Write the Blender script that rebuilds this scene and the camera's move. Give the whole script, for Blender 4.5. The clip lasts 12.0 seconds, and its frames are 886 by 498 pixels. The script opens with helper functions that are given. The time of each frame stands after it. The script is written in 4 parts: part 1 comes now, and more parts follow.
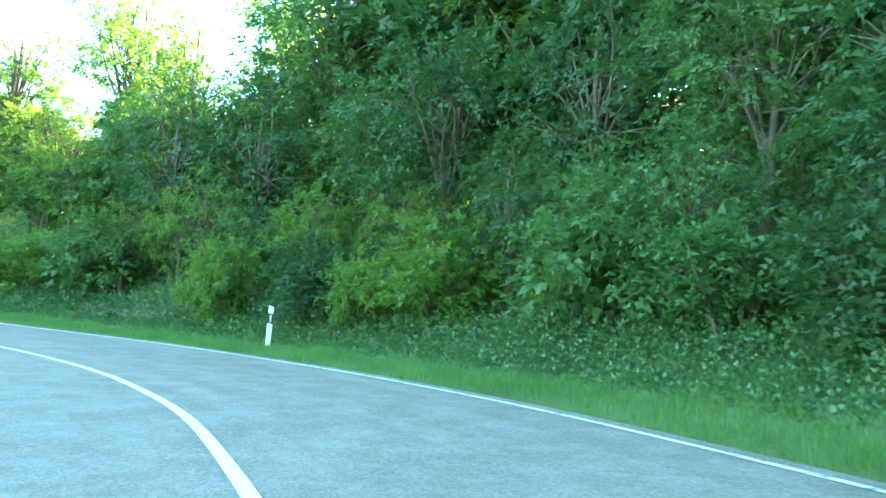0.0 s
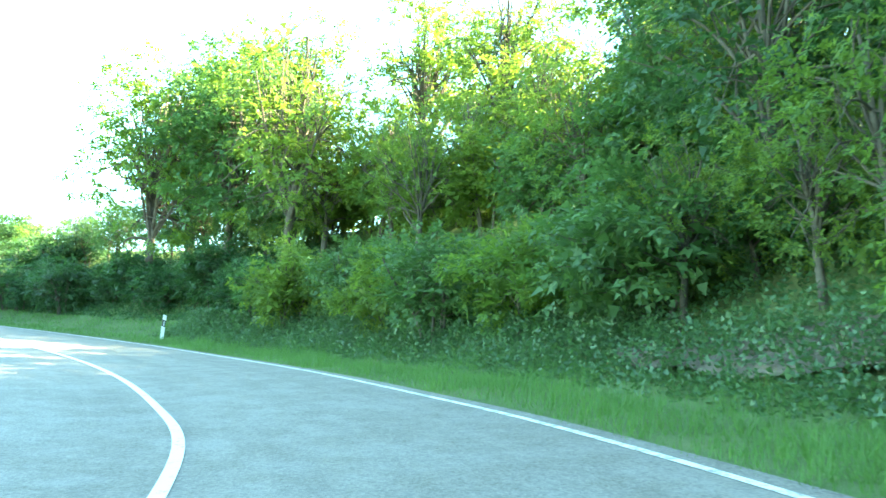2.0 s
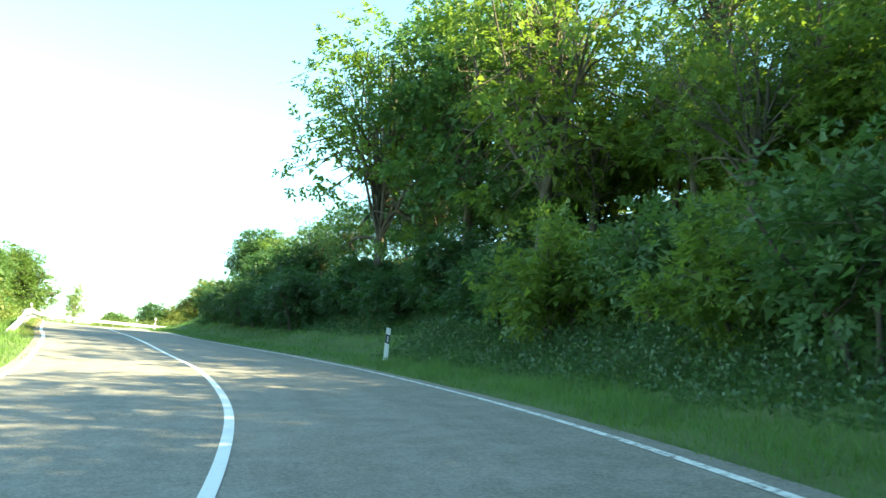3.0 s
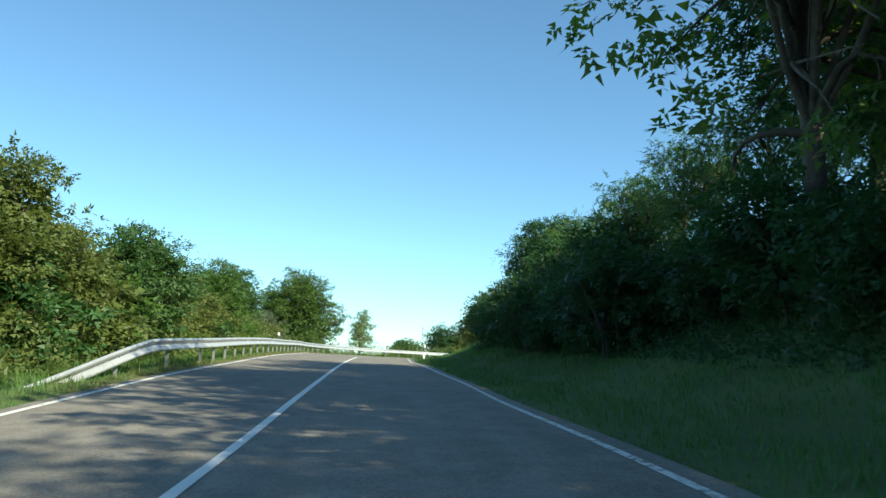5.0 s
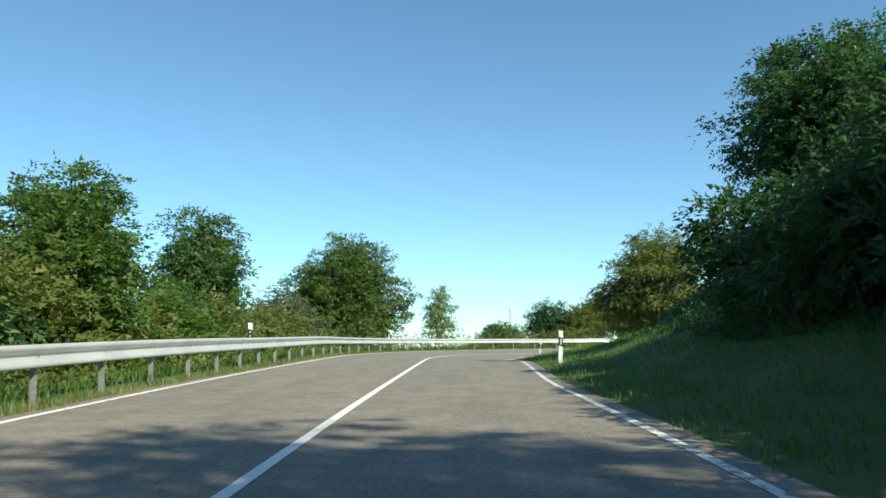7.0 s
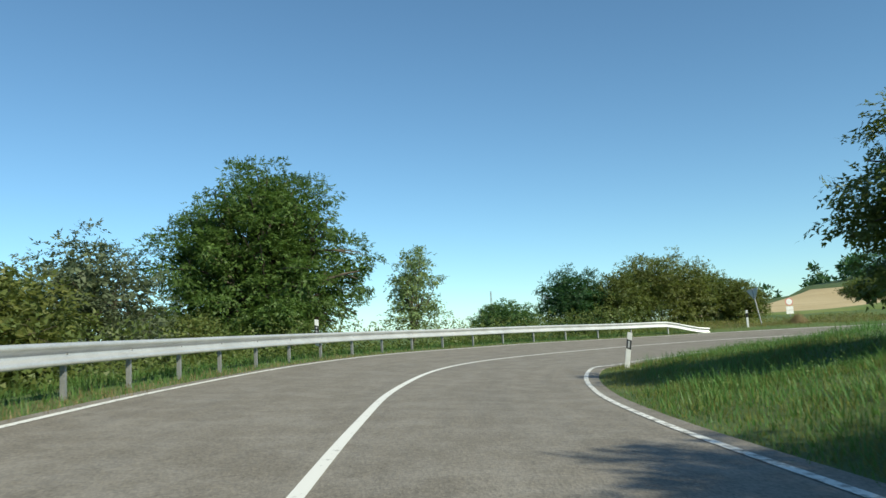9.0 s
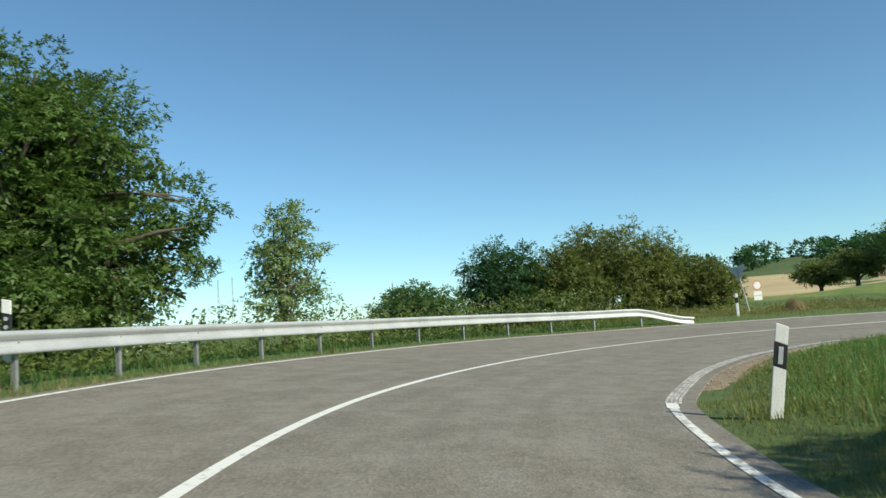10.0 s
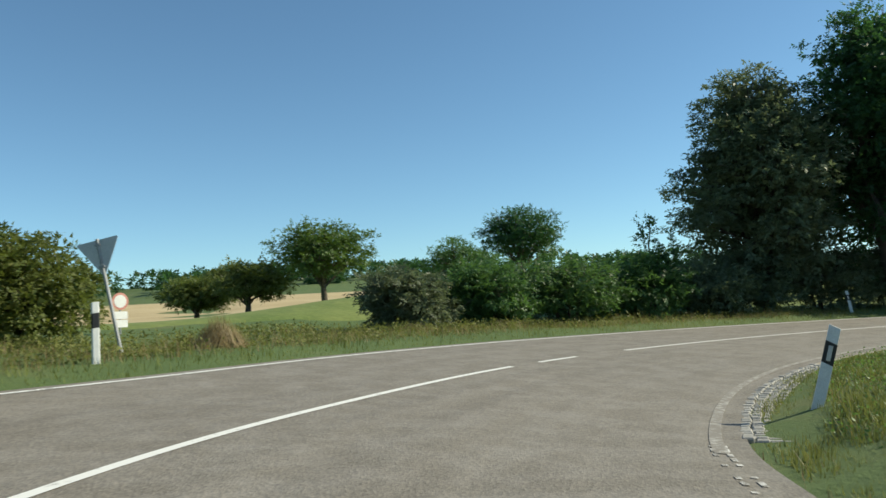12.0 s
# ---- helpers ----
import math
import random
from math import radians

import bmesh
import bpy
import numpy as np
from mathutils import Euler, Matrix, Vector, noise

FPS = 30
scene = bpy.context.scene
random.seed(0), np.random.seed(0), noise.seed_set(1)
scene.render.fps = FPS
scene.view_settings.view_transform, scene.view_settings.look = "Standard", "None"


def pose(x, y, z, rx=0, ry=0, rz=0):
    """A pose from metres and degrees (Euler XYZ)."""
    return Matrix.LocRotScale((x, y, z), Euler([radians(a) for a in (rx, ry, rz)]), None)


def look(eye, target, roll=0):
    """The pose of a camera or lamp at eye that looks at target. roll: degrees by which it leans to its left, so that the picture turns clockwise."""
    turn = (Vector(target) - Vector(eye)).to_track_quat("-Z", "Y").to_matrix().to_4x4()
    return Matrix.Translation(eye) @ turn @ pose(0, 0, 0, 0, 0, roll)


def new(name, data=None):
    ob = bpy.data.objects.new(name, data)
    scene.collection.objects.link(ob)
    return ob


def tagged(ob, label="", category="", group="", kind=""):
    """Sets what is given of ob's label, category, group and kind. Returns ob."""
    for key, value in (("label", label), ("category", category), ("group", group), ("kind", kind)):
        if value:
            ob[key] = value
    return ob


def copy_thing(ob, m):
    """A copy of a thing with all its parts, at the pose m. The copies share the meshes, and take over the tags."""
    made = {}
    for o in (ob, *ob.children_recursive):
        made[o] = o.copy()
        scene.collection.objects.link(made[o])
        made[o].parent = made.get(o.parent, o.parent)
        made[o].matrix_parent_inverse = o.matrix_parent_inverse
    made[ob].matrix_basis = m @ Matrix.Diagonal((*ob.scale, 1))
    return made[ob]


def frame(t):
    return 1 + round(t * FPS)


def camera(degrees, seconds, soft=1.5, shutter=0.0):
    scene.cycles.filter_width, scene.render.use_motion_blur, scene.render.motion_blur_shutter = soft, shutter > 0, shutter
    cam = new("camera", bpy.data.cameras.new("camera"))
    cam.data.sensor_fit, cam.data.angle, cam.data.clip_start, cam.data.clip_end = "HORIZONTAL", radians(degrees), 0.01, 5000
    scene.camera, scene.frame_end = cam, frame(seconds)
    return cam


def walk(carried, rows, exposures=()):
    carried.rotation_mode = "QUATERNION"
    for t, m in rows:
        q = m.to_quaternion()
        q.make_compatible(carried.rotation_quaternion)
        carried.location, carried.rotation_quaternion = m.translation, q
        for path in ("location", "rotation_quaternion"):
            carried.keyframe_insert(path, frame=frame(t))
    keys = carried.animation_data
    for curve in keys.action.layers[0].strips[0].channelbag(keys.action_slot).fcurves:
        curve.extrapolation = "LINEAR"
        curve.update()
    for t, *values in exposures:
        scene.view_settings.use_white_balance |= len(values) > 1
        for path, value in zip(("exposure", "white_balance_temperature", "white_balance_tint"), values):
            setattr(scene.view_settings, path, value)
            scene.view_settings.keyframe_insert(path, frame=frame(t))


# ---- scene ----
cam = camera(58.8, 12.0, soft=1.5, shutter=0.08)
PATH = [
    (0, (1.519, -0.376, 0.592), (1.462, 1.605, 0.859), 4.53),
    (0.5, (0.638, 3.574, 0.759), (0.250, 5.518, 1.025), 4.26),
    (1, (-0.832, 7.483, 0.864), (-1.536, 9.335, 1.135), 3.72),
    (1.5, (-2.925, 10.987, 0.957), (-3.898, 12.712, 1.236), 3.78),
    (2, (-5.387, 14.411, 1.045), (-6.642, 15.944, 1.317), 2.98),
    (2.5, (-8.614, 17.136, 1.192), (-10.091, 18.457, 1.466), 2.92),
    (3, (-12.357, 19.686, 1.298), (-14.019, 20.763, 1.572), 2.81),
    (3.5, (-16.376, 21.787, 1.425), (-18.155, 22.657, 1.703), 2.57),
    (5.5, (-34.606, 27.130, 2.085), (-36.564, 27.418, 2.377), 0.57),
    (6, (-41.197, 27.978, 2.315), (-43.165, 28.202, 2.588), -0.19),
    (6.5, (-47.450, 28.626, 2.518), (-49.423, 28.820, 2.784), -1.00),
    (7, (-53.892, 29.238, 2.746), (-55.865, 29.427, 3.009), -1.99),
    (9, (-77.270, 31.460, 3.402), (-79.242, 31.706, 3.624), -3.41),
    (9.5, (-83.601, 32.238, 3.446), (-85.565, 32.558, 3.654), -3.96),
    (10, (-90.206, 33.549, 3.462), (-92.136, 34.040, 3.650), -3.86),
    (10.5, (-95.996, 35.725, 3.459), (-97.839, 36.485, 3.622), -3.70),
    (11, (-101.163, 38.463, 3.453), (-102.821, 39.572, 3.605), -3.60),
    (11.5, (-105.649, 41.869, 3.373), (-107.022, 43.314, 3.538), -3.70),
    (12, (-109.282, 46.113, 3.369), (-110.274, 47.842, 3.537), -3.30),
]
EXPOSURES = [
    (0.0, 4.4, 8500, -20), (1.0, 4.5, 9000, -18), (1.8, 4.4, 9300, -17), (2.5, 3.95, 9300, -16), (2.9, 3.1, 9500, -13), (3.4, 1.45, 9900, -10), (3.7, 1.05, 9000, -8),
    (5.5, 0.85, 6900, -5), (7.0, 0.65, 7100, -3), (9.0, 0.27, 6900, -2), (12.0, 0.25, 7200, 0),
]
walk(cam, [(t, look(eye, target, roll)) for t, eye, target, roll in PATH], EXPOSURES)

# ---- light ----
SUN_AZ, SUN_EL = 53.0, 35.5          # degrees clockwise from +y, degrees up
sun_way = Vector((math.sin(radians(SUN_AZ)) * math.cos(radians(SUN_EL)), math.cos(radians(SUN_AZ)) * math.cos(radians(SUN_EL)), math.sin(radians(SUN_EL))))
world = bpy.data.worlds.new("world")
scene.world = world
world.use_nodes = True
sky = world.node_tree.nodes.new("ShaderNodeTexSky")
sky.sky_type, sky.sun_disc = "NISHITA", False
sky.sun_elevation, sky.sun_rotation = radians(SUN_EL), radians(SUN_AZ)
sky.air_density, sky.dust_density, sky.ozone_density, sky.altitude = 0.85, 0.3, 2.0, 500
clear = world.node_tree.nodes.new("ShaderNodeMix")       # clear dry air: a cooler sky
clear.data_type, clear.blend_type = "RGBA", "MULTIPLY"
clear.inputs[0].default_value, clear.inputs[7].default_value = 1.0, (0.74, 0.95, 1.06, 1)
world.node_tree.links.new(sky.outputs[0], clear.inputs[6])
world.node_tree.links.new(clear.outputs[2], world.node_tree.nodes["Background"].inputs[0])
world.node_tree.nodes["Background"].inputs[1].default_value = 0.125
sun = new("sun", bpy.data.lights.new("sun", "SUN"))
sun.data.energy, sun.data.angle, sun.data.color = 4.9, radians(0.53), (1.0, 0.93, 0.82)
sun.matrix_world = look(sun_way * 200, (0, 0, 0))


# ---- materials ----
def nodes_of(name):
    m = bpy.data.materials.new(name)
    m.use_nodes = True
    t = m.node_tree
    return m, t, t.nodes["Principled BSDF"]


def add(t, kind, **values):
    n = t.nodes.new(kind)
    for k, v in values.items():
        n.inputs[k].default_value = v
    return n


def coords(t, scale):
    geo = t.nodes.new("ShaderNodeNewGeometry")
    mul = t.nodes.new("ShaderNodeVectorMath")
    mul.operation = "SCALE"
    mul.inputs["Scale"].default_value = scale
    t.links.new(geo.outputs["Position"], mul.inputs[0])
    return mul.outputs[0]


def ramp(t, fac, stops):
    r = t.nodes.new("ShaderNodeValToRGB")
    while len(r.color_ramp.elements) < len(stops):
        r.color_ramp.elements.new(0.5)
    for e, (p, c) in zip(r.color_ramp.elements, stops):
        e.position, e.color = p, (*c, 1)
    t.links.new(fac, r.inputs[0])
    return r.outputs[0]


def mixed(t, fac, a, b):
    m = t.nodes.new("ShaderNodeMix")
    m.data_type = "RGBA"
    for socket, v in ((m.inputs[0], fac), (m.inputs[6], a), (m.inputs[7], b)):
        if isinstance(v, (int, float)):
            socket.default_value = v
        elif isinstance(v, tuple):
            socket.default_value = (*v, 1)
        else:
            t.links.new(v, socket)
    return m.outputs[2]


def noise_of(t, scale, detail=4.0, rough=0.6):
    n = add(t, "ShaderNodeTexNoise", Scale=1.0, Detail=detail, Roughness=rough)
    t.links.new(coords(t, scale), n.inputs["Vector"])
    return n.outputs["Fac"]


def bump(t, bsdf, height, strength, distance):
    b = add(t, "ShaderNodeBump", Strength=strength, Distance=distance)
    t.links.new(height, b.inputs["Height"])
    t.links.new(b.outputs[0], bsdf.inputs["Normal"])


def surface(name, dark, light, big=0.4, fine=30.0, rough=0.8, metal=0.0, relief=0.3, depth=0.01):
    """A solid with stains at a large scale and grain at a fine one."""
    m, t, b = nodes_of(name)
    a = ramp(t, noise_of(t, big), [(0.35, dark), (0.65, light)])
    g = noise_of(t, fine)
    t.links.new(mixed(t, 0.25, a, ramp(t, g, [(0.3, tuple(0.5 * c for c in dark)), (0.7, tuple(min(1, 1.25 * c) for c in light))])), b.inputs["Base Color"])
    b.inputs["Roughness"].default_value, b.inputs["Metallic"].default_value = rough, metal
    bump(t, b, g, relief, depth)
    return m


def leaf_material(name, dark, mid, light, through_tint, back=0.36, gloss=0.12):
    """A thin leaf: diffuse, lit through from behind, faintly glossy; each leaf has its own shade."""
    m, t, b = nodes_of(name)
    geo = t.nodes.new("ShaderNodeNewGeometry")
    info = t.nodes.new("ShaderNodeObjectInfo")
    near = [tuple(0.45 * a + 0.55 * q for a, q in zip(end, mid)) for end in (dark, light)]
    c = ramp(t, geo.outputs["Random Per Island"], [(0.0, near[0]), (0.45, mid), (1.0, near[1])])
    shift = t.nodes.new("ShaderNodeHueSaturation")
    hue = add(t, "ShaderNodeMapRange")
    hue.inputs["To Min"].default_value, hue.inputs["To Max"].default_value = 0.485, 0.515
    t.links.new(info.outputs["Random"], hue.inputs["Value"])
    t.links.new(hue.outputs[0], shift.inputs["Hue"])
    val = add(t, "ShaderNodeMapRange")
    val.inputs["To Min"].default_value, val.inputs["To Max"].default_value = 0.7, 1.3
    t.links.new(noise_of(t, 0.6, 2.0), val.inputs["Value"])
    t.links.new(val.outputs[0], shift.inputs["Value"])
    t.links.new(c, shift.inputs["Color"])
    c = shift.outputs[0]
    t.links.new(c, b.inputs["Base Color"])
    b.inputs["Roughness"].default_value = 0.5
    b.inputs["Specular IOR Level"].default_value = gloss * 3
    tr = t.nodes.new("ShaderNodeBsdfTranslucent")
    t.links.new(mixed(t, 0.5, c, through_tint), tr.inputs[0])
    mix = t.nodes.new("ShaderNodeMixShader")
    mix.inputs[0].default_value = back
    t.links.new(b.outputs[0], mix.inputs[1])
    t.links.new(tr.outputs[0], mix.inputs[2])
    t.links.new(mix.outputs[0], t.nodes["Material Output"].inputs[0])
    return m


def asphalt_material():
    m, t, b = nodes_of("asphalt")
    big = ramp(t, noise_of(t, 0.22, 5.0), [(0.3, (0.164, 0.142, 0.113)), (0.7, (0.2, 0.174, 0.139))])
    vor = add(t, "ShaderNodeTexVoronoi", Scale=1.0)
    t.links.new(coords(t, 55.0), vor.inputs["Vector"])
    stones = ramp(t, vor.outputs["Color"], [(0.1, (0.05, 0.046, 0.04)), (0.9, (0.325, 0.288, 0.236))])
    c = mixed(t, 0.58, big, stones)
    uv = t.nodes.new("ShaderNodeUVMap")
    uv.uv_map = "lanes"
    lanes = add(t, "ShaderNodeTexNoise", Scale=1.0, Detail=5.0, Roughness=0.6)
    stretch = t.nodes.new("ShaderNodeMapping")
    stretch.inputs["Scale"].default_value = (2.6, 0.09, 1.0)
    t.links.new(uv.outputs[0], stretch.inputs["Vector"])
    t.links.new(stretch.outputs[0], lanes.inputs["Vector"])
    c = mixed(t, 0.22, c, ramp(t, lanes.outputs["Fac"], [(0.32, (0.096, 0.086, 0.07)), (0.68, (0.272, 0.241, 0.194))]))
    patch = ramp(t, noise_of(t, 1.7, 6.0, 0.7), [(0.42, (0.0, 0.0, 0.0)), (0.62, (1.0, 1.0, 1.0))])
    t.links.new(mixed(t, 0.045, c, patch), b.inputs["Base Color"])
    b.inputs["Roughness"].default_value = 0.82
    bump(t, b, vor.outputs["Distance"], 0.55, 0.006)
    return m


def marking_material(name, wear, bare=(0.18, 0.165, 0.14), white=(0.74, 0.73, 0.69)):
    m, t, b = nodes_of(name)
    n = noise_of(t, 9.0, 8.0, 0.75)
    t.links.new(ramp(t, n, [(wear - 0.06, bare), (wear + 0.06, white)]), b.inputs["Base Color"])
    b.inputs["Roughness"].default_value = 0.6
    bump(t, b, n, 0.3, 0.003)
    return m


def ground_material():
    m, t, b = nodes_of("turf")
    a = ramp(t, noise_of(t, 0.35, 5.0), [(0.3, (0.06, 0.115, 0.026)), (0.55, (0.095, 0.155, 0.036)), (0.75, (0.165, 0.175, 0.06))])
    g = noise_of(t, 14.0, 6.0, 0.7)
    soil = ramp(t, g, [(0.4, (0.045, 0.05, 0.02)), (0.7, (0.12, 0.15, 0.05))])
    t.links.new(mixed(t, 0.3, a, soil), b.inputs["Base Color"])
    b.inputs["Roughness"].default_value = 0.95
    bump(t, b, g, 0.8, 0.05)
    return m


ASPHALT = asphalt_material()
PAINT = marking_material("road_paint", 0.36)
PAINT_EDGE = marking_material("edge_road_paint", 0.41)
PAINT_THIN = marking_material("thin_road_paint", 0.46)
PAINT_RIB = marking_material("ribbed_road_paint", 0.5, (0.21, 0.19, 0.16), (0.66, 0.64, 0.6))
PAINT_WORN = marking_material("worn_road_paint", 0.56, (0.23, 0.205, 0.17), (0.5, 0.48, 0.43))
TURF = ground_material()
STEEL = surface("galvanised_steel", (0.5, 0.51, 0.51), (0.64, 0.65, 0.65), 1.3, 40.0, 0.4, 0.4, 0.08, 0.002)
STEEL_DULL = surface("weathered_steel", (0.3, 0.31, 0.31), (0.42, 0.42, 0.42), 2.0, 30.0, 0.55, 0.6, 0.1, 0.002)
PLASTIC = surface("white_plastic", (0.68, 0.69, 0.68), (0.8, 0.8, 0.78), 4.0, 60.0, 0.45, 0.0, 0.05, 0.002)
BLACK = surface("black_plastic", (0.015, 0.016, 0.018), (0.03, 0.03, 0.032), 4.0, 60.0, 0.45, 0.0, 0.05, 0.002)
REFLECTOR = surface("reflector", (0.5, 0.52, 0.54), (0.68, 0.7, 0.72), 8.0, 200.0, 0.2, 0.3, 0.3, 0.002)
BARK = surface("bark", (0.055, 0.042, 0.03), (0.13, 0.105, 0.08), 2.5, 22.0, 0.95, 0.0, 0.9, 0.02)
STONE = surface("sett_stone", (0.24, 0.23, 0.205), (0.4, 0.385, 0.35), 3.0, 50.0, 0.85, 0.0, 0.4, 0.006)
DIRT = surface("sandy_dirt", (0.16, 0.115, 0.07), (0.33, 0.25, 0.165), 3.5, 30.0, 0.95, 0.0, 0.8, 0.02)
EARTH = surface("bare_earth", (0.07, 0.05, 0.032), (0.16, 0.12, 0.085), 1.0, 18.0, 0.95, 0.0, 0.9, 0.04)
WHEAT = surface("stubble_field", (0.4, 0.3, 0.15), (0.52, 0.41, 0.23), 0.05, 2.0, 0.95, 0.0, 0.4, 0.05)
MEADOW = surface("meadow", (0.1, 0.155, 0.03), (0.19, 0.225, 0.06), 0.35, 4.0, 0.95, 0.0, 0.5, 0.05)
SIGN_RED = surface("sign_red", (0.5, 0.2, 0.16), (0.6, 0.28, 0.23), 3.0, 60.0, 0.4, 0.0, 0.05, 0.002)
LEAF_DARK = leaf_material("dark_leaf", (0.02, 0.049, 0.019), (0.037, 0.085, 0.033), (0.065, 0.125, 0.048), (0.11, 0.27, 0.05))
LEAF_MID = leaf_material("green_leaf", (0.035, 0.08, 0.025), (0.062, 0.13, 0.041), (0.105, 0.185, 0.062), (0.19, 0.37, 0.07))
LEAF_LIGHT = leaf_material("light_leaf", (0.055, 0.11, 0.02), (0.095, 0.17, 0.032), (0.165, 0.225, 0.055), (0.3, 0.42, 0.06), 0.5)
LEAF_OLIVE = leaf_material("olive_leaf", (0.062, 0.09, 0.024), (0.118, 0.15, 0.039), (0.2, 0.2, 0.064), (0.26, 0.32, 0.05))
LEAF_ASH = leaf_material("ash_leaf", (0.042, 0.085, 0.018), (0.078, 0.14, 0.032), (0.125, 0.19, 0.05), (0.2, 0.34, 0.05))
LEAF_SILVER = leaf_material("pale_leaf", (0.13, 0.19, 0.07), (0.2, 0.27, 0.11), (0.3, 0.36, 0.18), (0.36, 0.46, 0.12))
LEAF_IVY = leaf_material("ivy_leaf", (0.032, 0.08, 0.026), (0.054, 0.122, 0.04), (0.09, 0.165, 0.058), (0.14, 0.28, 0.06), 0.3, 0.2)
SIGN_BACK = surface("sign_back", (0.46, 0.47, 0.47), (0.58, 0.58, 0.58), 3.0, 40.0, 0.5, 0.2, 0.05, 0.002)
GRASS = leaf_material("grass_blade", (0.05, 0.115, 0.025), (0.092, 0.19, 0.045), (0.17, 0.25, 0.08), (0.24, 0.42, 0.08), 0.4)
# Drier grass, with the sun's yellow brightening also put into its colour.
LAWN = leaf_material("dry_sunlit_lawn", (0.09, 0.115, 0.03), (0.16, 0.185, 0.05), (0.26, 0.25, 0.1), (0.3, 0.33, 0.08), 0.35, 0.05)
LEAF_GREY = leaf_material("grey_leaf", (0.07, 0.1, 0.055), (0.115, 0.15, 0.08), (0.17, 0.205, 0.115), (0.22, 0.28, 0.12))
DRY = leaf_material("dry_grass", (0.16, 0.12, 0.05), (0.25, 0.19, 0.09), (0.36, 0.3, 0.16), (0.4, 0.32, 0.12), 0.35)

# ---- the road's line ----
CENTRE = [
    (1.57, -24.02, -1.359), (2.80, -14.01, -0.983), (2.88, -6.00, -0.659), (1.84, 0.28, -0.410), (-0.50, 6.21, -0.221), (-2.68, 9.93, -0.114),
    (-4.96, 12.85, -0.037), (-7.79, 15.55, 0.061), (-11.49, 18.41, 0.143), (-14.58, 20.04, 0.248), (-18.77, 21.81, 0.396), (-23.49, 23.35, 0.552),
    (-29.50, 24.69, 0.786), (-36.02, 25.60, 1.042), (-42.42, 26.40, 1.339), (-48.50, 27.12, 1.580), (-55.48, 27.90, 1.806), (-62.25, 28.74, 2.044),
]
CENTRE += [
    (-69.44, 29.60, 2.227), (-77.94, 30.62, 2.420), (-85.56, 31.48, 2.538), (-90.95, 32.24, 2.576), (-96.78, 33.63, 2.611), (-101.69, 35.77, 2.601),
    (-107.09, 39.40, 2.536), (-111.07, 43.82, 2.502), (-113.81, 49.10, 2.473), (-115.03, 53.87, 2.422), (-115.36, 59.58, 2.379), (-114.35, 65.79, 2.307),
    (-111.56, 73.41, 2.186), (-106.51, 80.91, 2.074), (-99.71, 87.27, 1.923), (-91.02, 92.53, 1.727), (-80.39, 96.75, 1.482),
]
# number of the point above: bank of the right lane, of the left lane (degrees, right side up), width right, width left
SECTIONS = [
    (0, 2.9, 3.71, 4.17, 3.78), (3, 3.18, 4.2, 4.04, 3.77), (6, 4.06, 3.42, 3.75, 3.75), (9, 4.91, 2.39, 3.37, 3.6), (11, 3.06, 1.69, 3.6, 3.52),
    (13, 1.87, 1.01, 3.6, 3.34), (14, -0.03, -0.73, 3.4, 3.25), (15, -1.39, -1.05, 3.54, 3.45), (16, -1.26, -1.73, 3.44, 3.41), (17, 0.02, -2.11, 3.08, 3.45),
    (18, -2.11, -2.85, 3.08, 3.51), (19, 0.4, -2.66, 3.21, 3.66), (20, -3.03, -3.84, 3.14, 3.51), (22, -5.33, -4.41, 3.6, 3.67), (22.5, -1.36, -4.37, 3.62, 3.85),
    (23, -7.2, -4.48, 3.75, 4.04), (23.5, -3.13, -4.8, 4.06, 4.07), (24, -5.05, -5.1, 4.19, 3.97), (24.5, -3.29, -4.69, 4.24, 4.21), (25, -4.39, -4.66, 4.23, 4.35),
    (25.5, -3.75, -3.42, 4.16, 4.59), (26, -3.24, -3.66, 4.32, 4.46), (26.5, -3.8, -3.63, 4.15, 4.27), (27, -5.9, -5.25, 4.05, 3.47), (30, -4.04, -3.99, 3.46, 3.37),
    (34, -1.83, -0.57, 2.97, 3.49),
]


def spline(points, step):
    """A smooth run through the points, at even steps; also the point number of each place."""
    p = np.array(points, float)
    q = np.vstack([2 * p[0] - p[1], p, 2 * p[-1] - p[-2]])
    out, num = [], []
    for i in range(1, len(q) - 2):
        for u in np.linspace(0, 1, 60, endpoint=False):
            a, b, c, d = q[i - 1], q[i], q[i + 1], q[i + 2]
            out.append(0.5 * (2 * b + (c - a) * u + (2 * a - 5 * b + 4 * c - d) * u * u + (3 * b - a - 3 * c + d) * u ** 3))
            num.append(i - 1 + u)
    out, num = np.array(out), np.array(num)
    run = np.r_[0, np.cumsum(np.linalg.norm(np.diff(out[:, :2], axis=0), axis=1))]
    s = np.arange(0, run[-1], step)
    return s, np.stack([np.interp(s, run, out[:, k]) for k in range(3)], 1), np.interp(s, run, num)


S, LINE, NUM = spline(CENTRE, 0.5)
for _ in range(6):                                   # ease the grade
    LINE[1:-1, 2] = (LINE[:-2, 2] + 2 * LINE[1:-1, 2] + LINE[2:, 2]) / 4
TAN = np.gradient(LINE[:, :2], axis=0)
TAN /= np.linalg.norm(TAN, axis=1)[:, None]
RIGHT = np.stack([TAN[:, 1], -TAN[:, 0]], 1)
sec = np.array(SECTIONS)


def eased(values, times):
    v = np.array(values)
    for _ in range(times):
        v[1:-1] = (v[:-2] + 2 * v[1:-1] + v[2:]) / 4
    return v


